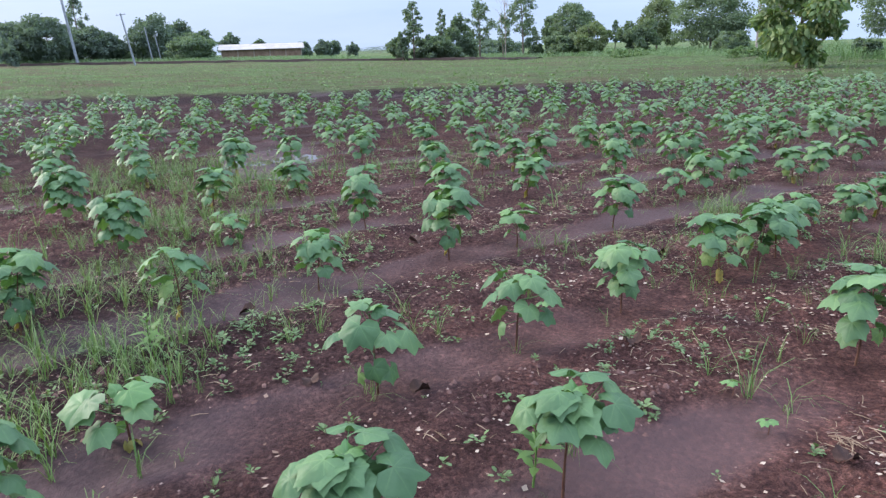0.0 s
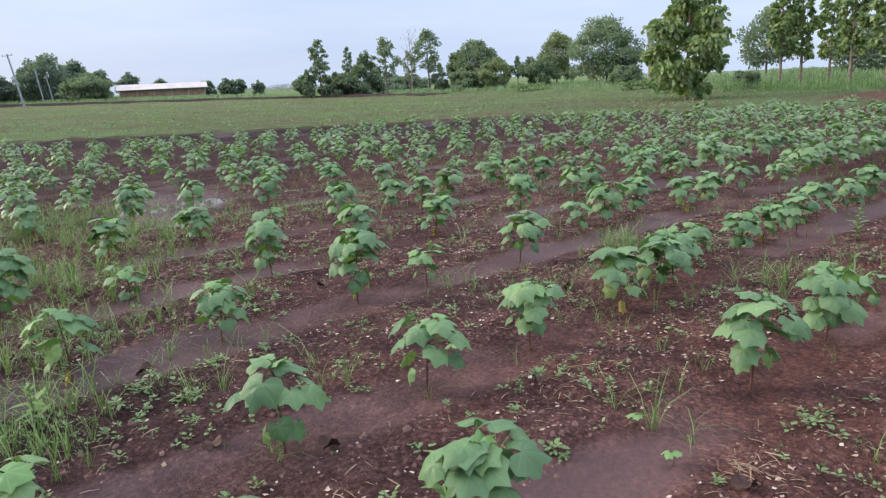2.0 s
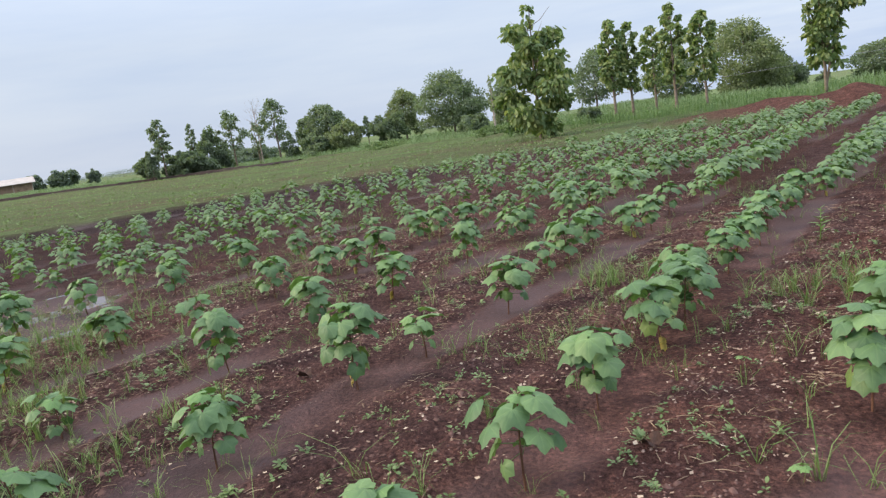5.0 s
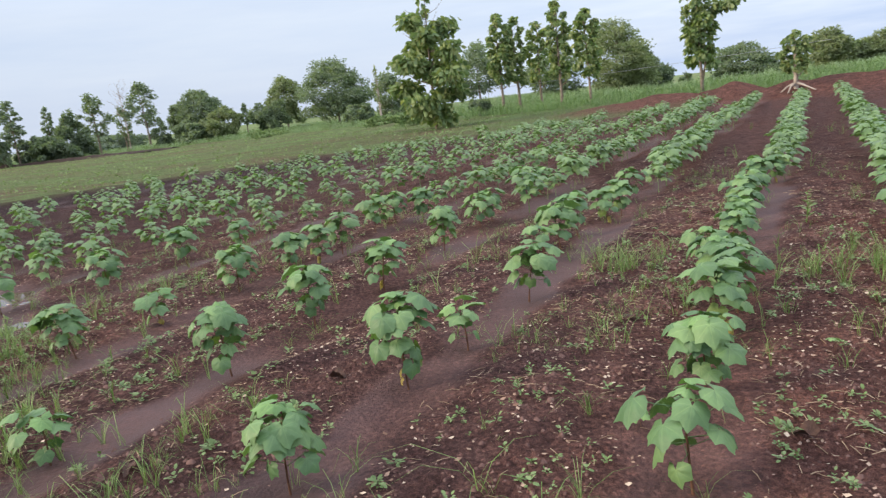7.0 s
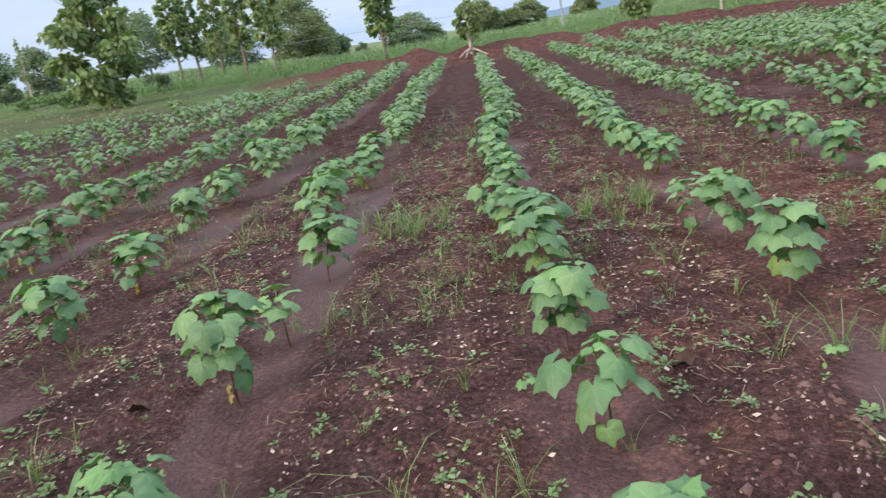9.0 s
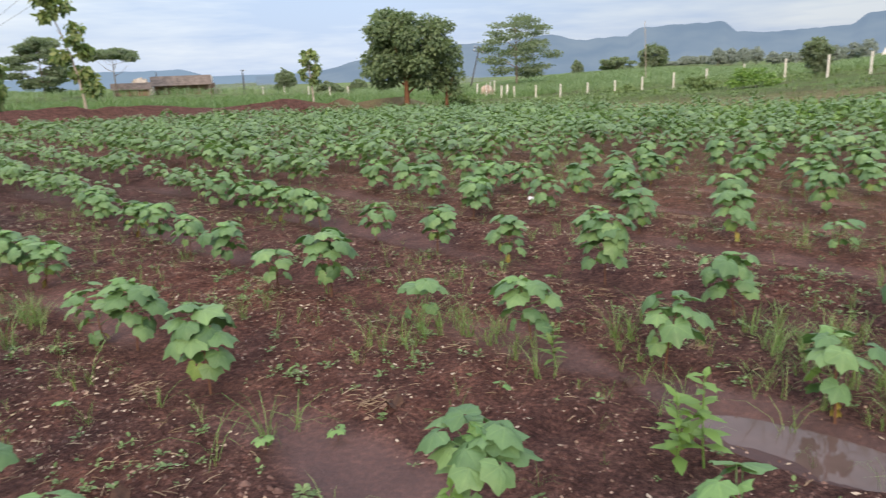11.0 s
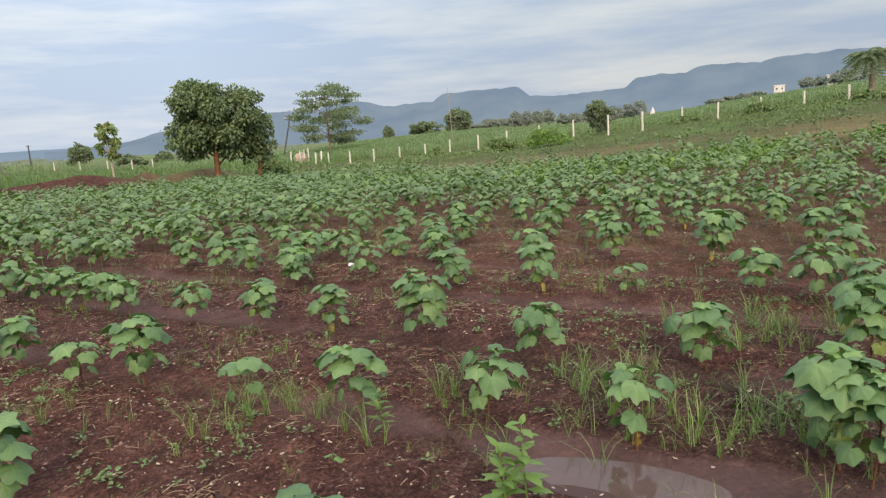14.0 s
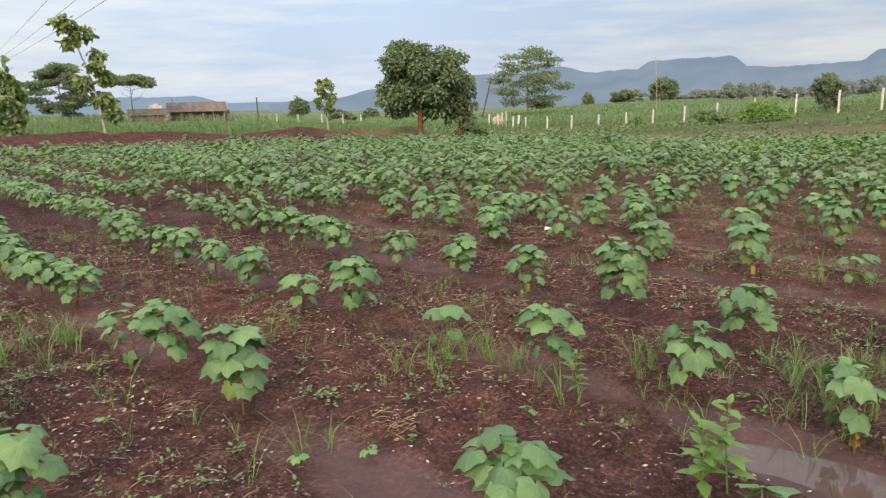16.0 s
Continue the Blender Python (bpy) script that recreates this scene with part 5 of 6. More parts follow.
        fork = tube([(0.25 * thick, 0, tall * 0.12), (w * 0.28, 0.05, tall * 0.42), (w * 0.55, 0.1, tall * 0.66)], [thick * 0.8, thick * 0.6, thick * 0.25], 7)
        wood = wood + [fork]
        for k in range(20):
            t = 0.27 + 0.66 * k / 19
            a, q = 2.4 * k, w * r.uniform(0.2, 0.48)
            lobes.append((math.cos(a) * q, math.sin(a) * q, tall * t, w * r.uniform(0.24, 0.36), tall * r.uniform(0.045, 0.07)))
        for k in range(5):
            lobes.append((w * (0.62 + 0.18 * k), r.normal(0, 0.2), tall * (0.66 + 0.025 * k + r.uniform(-0.03, 0.03)), w * 0.26, tall * 0.05))
    elif style == "drape":
        wood, line = limbs(r, tall * 0.96, 0.12, w * 0.8, thick, 14, lean)
        for k in range(26):
            t = 0.08 + 0.72 * (k % 13) / 12
            ww = w * (0.70 + 0.30 * math.sin(min(max(t - 0.08, 0) / 0.84, 1.0) * math.pi)) * r.uniform(0.8, 1.12) * (1.14 - 0.22 * t)
            a, q = 2.4 * k + r.uniform(-0.4, 0.4), 0.62 * ww * r.uniform(0.5, 1.15)
            lobes.append((math.cos(a) * q, math.sin(a) * q, tall * t, ww * r.uniform(0.26, 0.42), tall * r.uniform(0.05, 0.09)))
        lobes.append((0.0, 0.0, tall * 0.87, w * 0.16, tall * 0.05))
        lobes.append((0.02, 0.0, tall * 0.96, w * 0.14, tall * 0.045))
    elif style == "umbrella":
        wood, line = limbs(r, tall * 0.8, 0.5, w * 0.8, thick, 8, lean)
        for k in range(12):
            a, q = 2.4 * k, math.sqrt((k + 0.5) / 12)
            lobes.append((math.cos(a) * q * w * 0.8, math.sin(a) * q * w * 0.8, tall * (0.9 - 0.13 * q + r.uniform(-0.05, 0.03)), w * 0.28, tall * 0.07))
    elif style == "layered":
        wood, line = limbs(r, tall * 0.9, 0.25, w * 0.9, thick, 12, lean)
        for k in range(30):
            t = 0.16 + 0.80 * (k + 0.5) / 30
            a, q = 2.4 * k + r.uniform(-0.4, 0.4), w * (0.22 + 0.62 * math.sin(math.pi * min((t - 0.02) / 0.98, 1.0))) * r.uniform(0.55, 1.05)
            lobes.append((math.cos(a) * q, math.sin(a) * q, tall * (t + r.uniform(-0.03, 0.03)), w * r.uniform(0.24, 0.40), tall * r.uniform(0.035, 0.065)))
    elif style == "airy":
        wood, line = limbs(r, tall * 0.9, 0.3, w * 0.85, thick, 10, lean)
        for k in range(24):
            t = (k + 0.5) / 24
            a, q = 2.4 * k + r.uniform(-0.3, 0.3), (0.35 + 0.65 * math.sin(math.pi * min(t * 1.15, 1.0))) * r.uniform(0.35, 1.0)
            lobes.append((math.cos(a) * q * w * 0.8, math.sin(a) * q * w * 0.8, tall * (0.34 + 0.62 * t), w * r.uniform(0.18, 0.30), tall * r.uniform(0.04, 0.075)))
    if math.hypot(x, y) < 62:
        trunk = put("trunk", mesh_of("trunk", *wood[0], bark, True), ob)
        for limb in wood[1:]:
            put("limb", mesh_of("limb", *limb, bark, True), trunk)
    else:
        put("trunk", mesh_of("trunk", *join(wood), bark, True), ob)
    V, F = crown_mesh(r, lobes, count, leaf, {"teak": 0.9, "mango": 0.8, "drape": 1.0, "tufts": 0.8, "mop": 0.9, "forked": 0.9}.get(style, 0.35), {"airy": 0.9, "layered": 0.9, "umbrella": 0.8}.get(style, 0.6), math.hypot(x, y) < 62)
    V[:, 2] = np.maximum(V[:, 2], 0.03)
    put("crown", mesh_of("crown", V, F, leaf_mat), ob)
    return tagged(ob, label, "tree", "trees round the field")


def at(az, d, x0=-2.5, y0=0.1):
    """Plan place at a bearing (degrees clockwise from +y) and distance from the middle of the walk."""
    return x0 + d * math.sin(radians(az)), y0 + d * math.cos(radians(az))


# teak and other trees along the north-west corner and the bank
tree("teak_tree", "broad teak tree hung with big yellow-green leaves to the ground", *at(-25.7, 40.0), 6.4, 4.7, TEAK_LEAF, BARK, 1, "drape", 0.36, 4200, 0.09)
tree("teak_tree", "slim leafy teak tree in a row", *at(-20.2, 57), 6.6, 2.4, TEAK_LEAF, BARK, 2, "teak", 0.35, 1700, 0.11)
tree("teak_tree", "slim leafy teak tree in a row", *at(-18.9, 58), 6.3, 2.1, TEAK_LEAF, BARK, 3, "teak", 0.35, 1500, 0.11)
tree("teak_tree", "tall slim teak tree with a thin top", *at(-15.6, 53), 6.6, 2.1, TEAK_LEAF, BARK, 4, "teak", 0.34, 1250, 0.11)
tree("teak_tree", "slim leafy teak tree in a row", *at(-13.4, 52), 5.7, 2.3, TEAK_LEAF, BARK, 5, "teak", 0.34, 1300, 0.09)
tree("teak_tree", "slender teak tree behind the row", *at(-17.2, 60), 6.0, 2.3, TEAK_LEAF, BARK, 6, "teak", 0.34, 1050, 0.1)
tree("teak_tree", "forked teak tree on the earth bank", *at(-5.2, 42.0), 5.6, 2.6, TEAK_LEAF, BARK, 7, "forked", 0.33, 1500, 0.085, 0.0)
tree("young_teak_tree", "short young tree growing from an old stump on the bank", -1.9, 30.6, 1.9, 1.35, TEAK_LEAF, DEADWOOD, 8, "teak", 0.2, 620, 0.08)
tree("teak_tree", "young teak tree leafy down to the ground", *at(14.2, 38.0), 3.5, 1.7, TEAK_LEAF, BARK, 9, "drape", 0.31, 1100, 0.06)
tree("teak_tree", "thin leaning teak tree with leaves in loose tufts", *at(19.9, 36.5), 4.9, 1.9, TEAK_LEAF, DEADWOOD, 10, "tufts", 0.28, 1250, 0.06, -0.16)
tree("sapling", "slender sapling with a small yellow-green crown", *at(36.2, 38.0), 2.75, 1.2, TEAK_LEAF, DEADWOOD, 11, "mop", 0.21, 620, 0.055, -0.05)
tree("mango_tree", "dense dark green mango tree with a short brown trunk", *at(43.4, 32.5), 4.2, 4.0, MANGO_LEAF, BARK_RED, 12, "mango", 0.15, 17000, 0.12)
tree("mango_sapling", "small bushy tree beside the mango tree", *at(46.6, 33.5), 3.0, 1.9, MANGO_LEAF, BARK_RED, 13, "mango", 0.15, 2800, 0.07)

# beyond the meadow, bearing and distance
def plant_woods(seed, rows):
    """Trees and shrubs beyond the field: name, label, bearing, distance, height, width, leaves, style, leaf count."""
    for k, (name, label, az, d, tall, wide, mat, style, count) in enumerate(rows):
        x, y = at(az, d)
        tree(name, label, x, y, tall * 0.97, wide * 1.06, mat, BARK, seed + k, style, max(0.2, 0.0031 * d), int(count * {"teak": 1.7, "airy": 2.3, "layered": 3.0, "umbrella": 3.0}.get(style, 4.6)), tall * 0.017)


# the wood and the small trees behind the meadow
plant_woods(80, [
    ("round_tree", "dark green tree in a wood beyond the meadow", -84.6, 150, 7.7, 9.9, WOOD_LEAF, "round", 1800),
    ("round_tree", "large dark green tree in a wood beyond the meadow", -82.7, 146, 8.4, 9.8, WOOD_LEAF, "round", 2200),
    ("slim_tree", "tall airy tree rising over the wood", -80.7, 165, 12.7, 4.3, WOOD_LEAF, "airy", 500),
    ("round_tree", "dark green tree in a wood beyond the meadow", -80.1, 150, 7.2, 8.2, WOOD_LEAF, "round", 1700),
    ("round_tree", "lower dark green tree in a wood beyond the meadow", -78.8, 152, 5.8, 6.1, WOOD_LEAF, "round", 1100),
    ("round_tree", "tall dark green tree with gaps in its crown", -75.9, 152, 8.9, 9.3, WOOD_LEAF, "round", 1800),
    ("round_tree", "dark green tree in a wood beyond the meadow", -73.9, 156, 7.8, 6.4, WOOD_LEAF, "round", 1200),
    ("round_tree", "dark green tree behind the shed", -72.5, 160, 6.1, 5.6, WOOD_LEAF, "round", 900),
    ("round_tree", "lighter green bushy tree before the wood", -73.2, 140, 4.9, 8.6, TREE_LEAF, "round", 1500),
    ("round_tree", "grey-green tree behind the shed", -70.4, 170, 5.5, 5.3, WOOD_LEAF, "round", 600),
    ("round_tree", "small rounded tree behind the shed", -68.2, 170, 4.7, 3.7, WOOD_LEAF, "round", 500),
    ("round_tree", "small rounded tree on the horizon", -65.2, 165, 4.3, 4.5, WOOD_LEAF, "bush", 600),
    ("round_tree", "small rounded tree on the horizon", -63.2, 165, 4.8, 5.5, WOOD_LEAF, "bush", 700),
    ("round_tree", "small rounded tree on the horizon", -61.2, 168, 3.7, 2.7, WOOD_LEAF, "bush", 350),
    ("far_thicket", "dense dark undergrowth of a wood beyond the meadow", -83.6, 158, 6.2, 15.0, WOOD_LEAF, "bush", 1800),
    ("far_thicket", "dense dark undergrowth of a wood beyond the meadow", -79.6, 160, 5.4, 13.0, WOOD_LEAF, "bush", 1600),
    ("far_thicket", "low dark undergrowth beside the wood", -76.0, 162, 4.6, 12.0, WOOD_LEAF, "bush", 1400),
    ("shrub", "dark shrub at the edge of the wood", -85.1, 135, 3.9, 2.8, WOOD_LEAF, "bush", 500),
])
# thickets and open trees at the far edge of the meadow
plant_woods(30, [
    ("shrub", "low thicket beyond the meadow", -57.5, 106, 3.5, 2.7, TREE_LEAF, "bush", 700),
    ("slim_tree", "narrow leafy tree above a thicket", -56.1, 104, 7.4, 2.9, TREE_LEAF, "teak", 1100),
    ("shrub", "small leafy bush at the foot of a slim tree", -57.0, 103, 3.9, 1.7, TREE_LEAF, "bush", 400),
    ("shrub", "dense dark thicket beyond the meadow", -55.0, 105, 4.0, 4.2, TREE_LEAF, "bush", 1500),
    ("slim_tree", "thin leafy tree over the thicket", -53.9, 107, 6.6, 1.6, TREE_LEAF, "teak", 450),
    ("slim_tree", "dense bushy tree in the thicket", -52.5, 106, 6.2, 4.3, TREE_LEAF, "bush", 1700),
    ("shrub", "dense dark thicket beyond the meadow", -53.8, 103, 3.5, 5.6, TREE_LEAF, "bush", 1600),
    ("slim_tree", "tree with an open crown beside the thicket", -50.9, 108, 7.6, 4.7, TREE_LEAF, "airy", 800),
    ("slim_tree", "thin tree grown over with leaves", -49.1, 112, 5.9, 2.6, TREE_LEAF, "airy", 250),
    ("slim_tree", "open-crowned tree with yellowing top leaves", -47.5, 108, 8.4, 5.3, TREE_LEAF, "airy", 950),
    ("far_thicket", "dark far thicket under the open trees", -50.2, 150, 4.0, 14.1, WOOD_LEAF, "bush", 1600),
    ("shrub", "slim shrub before tall trees", -46.6, 106, 3.8, 2.5, TREE_LEAF, "bush", 450),
    ("broad_tree", "broad dark green tree with a bushy foot", -43.5, 103, 7.0, 6.4, TREE_LEAF, "round", 2200),
    ("broad_tree", "dark leafy tree beside a broad one", -45.1, 105, 5.8, 3.4, TREE_LEAF, "round", 900),
])
plant_woods(44, [
    ("shrub", "lighter green bushy tree before tall trees", -42.3, 97, 4.5, 5.0, TREE_LIGHT, "bush", 1500),
    ("shrub", "dense dark shrub under tall trees", -44.3, 98, 3.4, 4.7, TREE_LEAF, "bush", 1100),
    ("slim_tree", "slim leafy shoot between trees", -40.4, 104, 4.1, 1.7, TREE_LEAF, "airy", 200),
    ("shrub", "dense dark bushy tree", -38.6, 96, 4.6, 5.1, TREE_LEAF, "bush", 1700),
    ("round_tree", "brown-green tree with gaps in its crown", -37.3, 101, 7.0, 5.5, TREE_LIGHT, "round", 1500),
    ("round_tree", "large round dark green tree", -33.3, 88, 7.6, 8.8, TREE_LEAF, "round", 3600),
    ("shrub", "small rounded shrub under a tree", -31.8, 80, 2.5, 3.5, TREE_LEAF, "bush", 900),
    ("round_tree", "dark tree behind the teak", -29.1, 95, 5.8, 4.6, TREE_LEAF, "round", 1100),
    ("round_tree", "grey-green tree behind the teak", -22.0, 92, 7.9, 6.0, TREE_LEAF, "round", 1500),
    ("shrub", "dark shrub beside the teak", -22.1, 50, 1.6, 1.4, TREE_LEAF, "bush", 700),
    ("round_tree", "big spreading green tree", -11.3, 98, 9.8, 9.7, TREE_LIGHT, "round", 3400),
    ("round_tree", "dark tree in a clump", -9.6, 101, 6.7, 4.6, TREE_LEAF, "round", 1300),
    ("round_tree", "tree at the end of a clump", -8.2, 104, 4.6, 3.5, TREE_LEAF, "round", 800),
    ("round_tree", "dark tree behind the row of teaks", -16.2, 102, 7.3, 8.5, TREE_LEAF, "round", 1700),
])
# beyond the crops to the north and east
plant_woods(58, [
    ("round_tree", "low spreading dark tree", -2.6, 103, 5.2, 8.5, TREE_LEAF, "round", 1900),
    ("shrub", "low shrub among the crops", -6.3, 108, 2.8, 2.5, TREE_LEAF, "bush", 400),
    ("round_tree", "broad pale green tree", 3.2, 125, 6.6, 7.0, TREE_LIGHT, "round", 1700),
    ("round_tree", "broad pale green tree", 5.3, 128, 4.6, 5.3, TREE_LIGHT, "round", 1300),
    ("round_tree", "broad grey-green tree behind the crop", 3.4, 125, 6.0, 6.2, TREE_LIGHT, "round", 1300),
    ("round_tree", "grey-green tree behind the crop", 6.7, 130, 5.4, 6.7, TREE_LIGHT, "round", 1300),
    ("round_tree", "grey-green tree behind the crop", 10.9, 130, 4.0, 4.9, TREE_LIGHT, "round", 900),
    ("round_tree", "low spreading dark tree", -1.1, 105, 3.0, 5.0, TREE_LEAF, "round", 900),
    ("broad_tree", "broad dark tree with layered branches", 18.2, 100, 6.6, 6.5, TREE_LEAF, "layered", 4400),
    ("umbrella_tree", "flat-topped tree with a thin trunk", 22.8, 110, 6.3, 6.9, TREE_LEAF, "umbrella", 2000),
    ("round_tree", "small dark tree behind the crop", 34.9, 120, 3.7, 3.4, TREE_LEAF, "round", 900),
    ("shrub", "dark shrub on the horizon", 38.4, 190, 3.1, 6.6, TREE_LEAF, "bush", 600),
    ("shrub", "dark shrub on the horizon", 40.6, 195, 3.2, 4.7, TREE_LEAF, "bush", 400),
    ("airy_tree", "spreading tree with open layered branches", 52.9, 95, 8.2, 9.0, TREE_LEAF, "layered", 2900),
    ("round_tree", "small dark tree behind the cane", 57.7, 140, 2.8, 2.2, TREE_LEAF, "round", 400),
    ("shrub", "low trees behind the cane", 60.7, 150, 3.2, 6.3, TREE_LEAF, "bush", 700),
    ("round_tree", "small dark tree behind the cane", 63.4, 140, 4.7, 4.9, TREE_LEAF, "round", 900),
    ("round_tree", "dark bushy tree by the fence", 74.2, 58, 2.8, 1.9, TREE_LEAF, "round", 1200),
])
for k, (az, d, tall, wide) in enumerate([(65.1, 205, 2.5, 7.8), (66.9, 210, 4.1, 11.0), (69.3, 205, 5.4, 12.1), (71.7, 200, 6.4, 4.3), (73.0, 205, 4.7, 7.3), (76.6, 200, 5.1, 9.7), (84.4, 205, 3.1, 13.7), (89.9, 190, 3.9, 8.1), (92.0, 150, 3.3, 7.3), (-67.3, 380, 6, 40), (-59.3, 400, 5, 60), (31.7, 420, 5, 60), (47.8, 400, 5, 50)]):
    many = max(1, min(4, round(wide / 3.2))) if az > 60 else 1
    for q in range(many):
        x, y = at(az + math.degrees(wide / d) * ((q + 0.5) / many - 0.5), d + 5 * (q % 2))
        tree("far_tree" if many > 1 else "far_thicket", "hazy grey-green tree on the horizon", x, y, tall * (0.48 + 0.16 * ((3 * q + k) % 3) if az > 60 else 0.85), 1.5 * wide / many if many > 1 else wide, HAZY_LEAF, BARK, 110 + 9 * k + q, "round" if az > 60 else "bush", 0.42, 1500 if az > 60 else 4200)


def bare_tree(x, y, tall, seed, label):
    r = np.random.default_rng(seed)
    ob = empty("dead_tree", x, y, z_at(x, y) - 0.02)
    twigs, line = limbs(r, tall, 0.35, tall * 0.22, 0.09, 14)
    for k in range(40):
        p = np.array(line[3]) + (np.array(line[6]) - line[3]) * r.random() + r.normal(0, tall * 0.06, 3) * [1, 1, 0.3]
        q = p + np.array([r.normal(0, 0.5), r.normal(0, 0.5), r.uniform(0.3, 1.1)])
        twigs.append(tube([p, (p + q) / 2 + r.normal(0, 0.05, 3), q], [0.025, 0.018, 0.008], 4))
    put("trunk", mesh_of("trunk", *join(twigs), DEADWOOD, True), ob)
    return tagged(ob, label, "dead tree")


bare_tree(*at(-48.9, 110), 9.3, 3, "pale leafless dead tree with fine bare twigs")
tree("lopped_tree", "lopped bare trunk with a few leaves on top", *at(-30.0, 79), 5.4, 1.3, TREE_LIGHT, DEADWOOD, 140, "airy", 0.3, 160, 0.12)


def palm(x, y, tall, label):
    r = np.random.default_rng(5)
    ob = empty("palm_tree", x, y, z_at(x, y) - 0.02)
    put("trunk", mesh_of("trunk", *tube([(0, 0, -0.2), (0.05, 0, tall * 0.4), (0, 0.05, tall * 0.75)], [0.28, 0.22, 0.2], 9), BARK, True), ob)
    for k in range(70):
        a, up, long = 2.4 * k, r.uniform(-0.5, 1.3), 1.75 * r.uniform(0.8, 1.1)
        base = np.array([0, 0.05, tall * 0.75])
        pts = [base + long * t * np.array([math.cos(a) * math.cos(up * (1 - t)), math.sin(a) * math.cos(up * (1 - t)), math.sin(up) - 0.75 * t]) for t in np.linspace(0, 1, 7)]
        chunks = []
        for j in range(1, 7):
            for s in (-1, 1):
                for e in (0.0, 0.5):
                    p = pts[j - 1] * (1 - e) + pts[j] * e
                    d = np.array([-math.sin(a) * s + 0.6 * math.cos(a), math.cos(a) * s + 0.6 * math.sin(a), -0.35]) * long * 0.24
                    chunks.append((np.array([p, p + d * 0.5 + [0, 0, 0.055], p + d, p + d * 0.5 - [0, 0, 0.055]]), np.array([(0, 1, 2, 3)])))
        put("frond", mesh_of("frond", *join(chunks), TREE_LEAF), ob)
    return tagged(ob, label, "palm")


palm(*at(93.0, 60), 3.6, "date palm with a full shaggy crown")

# roots and cut branches round the old stump
for k, (a, long) in enumerate([(200, 0.62), (235, 0.5), (330, 0.8), (20, 0.5)]):
    c, s = math.cos(radians(a)), math.sin(radians(a))
    pts = [(0.08 * c, 0.08 * s, 0.2), (0.3 * c, 0.3 * s, 0.12), (long * c, long * s, -0.12)]
    tagged(put("cut_branch", mesh_of("cut_branch", *tube(pts, [0.05, 0.035, 0.02], 6), DEADWOOD, True), None, pose(-1.9, 30.6, z_at(-1.9, 30.6))), "bleached cut branch leaning on the earth bank", "branch", "cut branches")

# bushes on the grass slope
for k, (az, d, tall, wide) in enumerate([(70.0, 47, 1.19, 3.0), (66.6, 50, 0.89, 2.0), (86.2, 56, 0.7, 3.0), (80.8, 57, 0.5, 2.6), (66.3, 58, 0.92, 1.9), (93.0, 52, 0.6, 2.2), (61.1, 56, 0.67, 1.6), (47.8, 40, 0.8, 1.8), (-27.3, 50, 1.0, 2.5), (-29.8, 56, 0.9, 3.0), (-38.9, 72, 1.0, 4.0), (-21.5, 54, 0.7, 2.2)]):
    x, y = at(az, d)
    tree("shrub", "low bright green shrub in rough grass", x, y, tall, wide, WEED_BRIGHT if k == 0 else WEED, BARK, 150 + k, "bush", 0.17, 1700, 0.03)


# ---- fence, poles, cables ----
def fence_post(x, y, tall, lean=0.0, turn=0.0):
    bm = box_bm(-0.055, 0.055, -0.055, 0.055, -0.25, tall, 0.012)
    ob = empty("fence_post", x, y, z_at(x, y), turn)
    ob.matrix_basis = pose(x, y, z_at(x, y), 0, lean, turn)
    part("shaft", bm, CEMENT, ob)
    for k in range(3):
        part("wire_notch", box_bm(-0.062, 0.062, -0.012, 0.012, tall * (0.3 + 0.25 * k), tall * (0.3 + 0.25 * k) + 0.02), POLE_DARK, ob)
    return tagged(ob, "whitewashed cement fence post standing in grass", "fence post", "fence posts")


NEAR_FENCE = [(51.5, 64, 1.05, 3), (52.5, 62, 1.0, 0), (54.2, 61, 1.05, 2), (56.1, 60, 1.1, -2), (58.2, 60, 1.08, 0), (60.3, 60, 1.1, 1), (62.3, 60, 1.2, -1), (64.6, 59, 1.31, 0), (66.9, 58, 1.37, -1),
              (69.6, 75, 1.3, 0), (72.2, 54, 1.45, 0), (74.9, 53, 1.45, 0), (77.5, 52, 1.35, 0), (80.5, 66, 1.16, 0), (83.0, 53, 1.2, 1), (86.0, 70, 0.9, 0), (88.8, 53, 1.1, -1), (91.6, 53, 1.1, 0)]
FAR_FENCE = [(49.6, 68, 1.2, 4), (48.0, 74, 1.2, 0), (45.8, 78, 1.2, 0), (39.5, 84, 1.1, 0), (38.1, 88, 1.1, 0), (36.5, 94, 1.1, 0), (34.7, 100, 1.1, 0), (33.1, 106, 1.1, 0)]
for k, (az, d, tall, lean) in enumerate(NEAR_FENCE + FAR_FENCE):
    fence_post(*at(az, d), tall, lean, 20 * k)
fence_post(*at(51.9, 63), 1.35, 34, 30)

# bundle of sacking and poles by the fence
bx, by = at(50.4, 66)
bundle = empty("netting_bundle", bx, by, z_at(bx, by))
bm = bmesh.new()
bmesh.ops.create_icosphere(bm, subdivisions=3, radius=0.62)
for v in bm.verts:
    v.co = Vector((v.co.x * 1.15, v.co.y * 0.8, max(v.co.z, -0.35) + 0.45)) * (1 + 0.16 * noise.noise(v.co * 4.0))
part("sacking", bm, SACK, bundle)
for k in range(3):
    part("prop", box_bm(-0.75 + 0.6 * k, -0.66 + 0.6 * k, -0.5, -0.42, -0.1, 1.25 + 0.1 * k, 0.01), CEMENT, bundle)
tagged(bundle, "heap of pale sacking and props by the fence", "bundle")


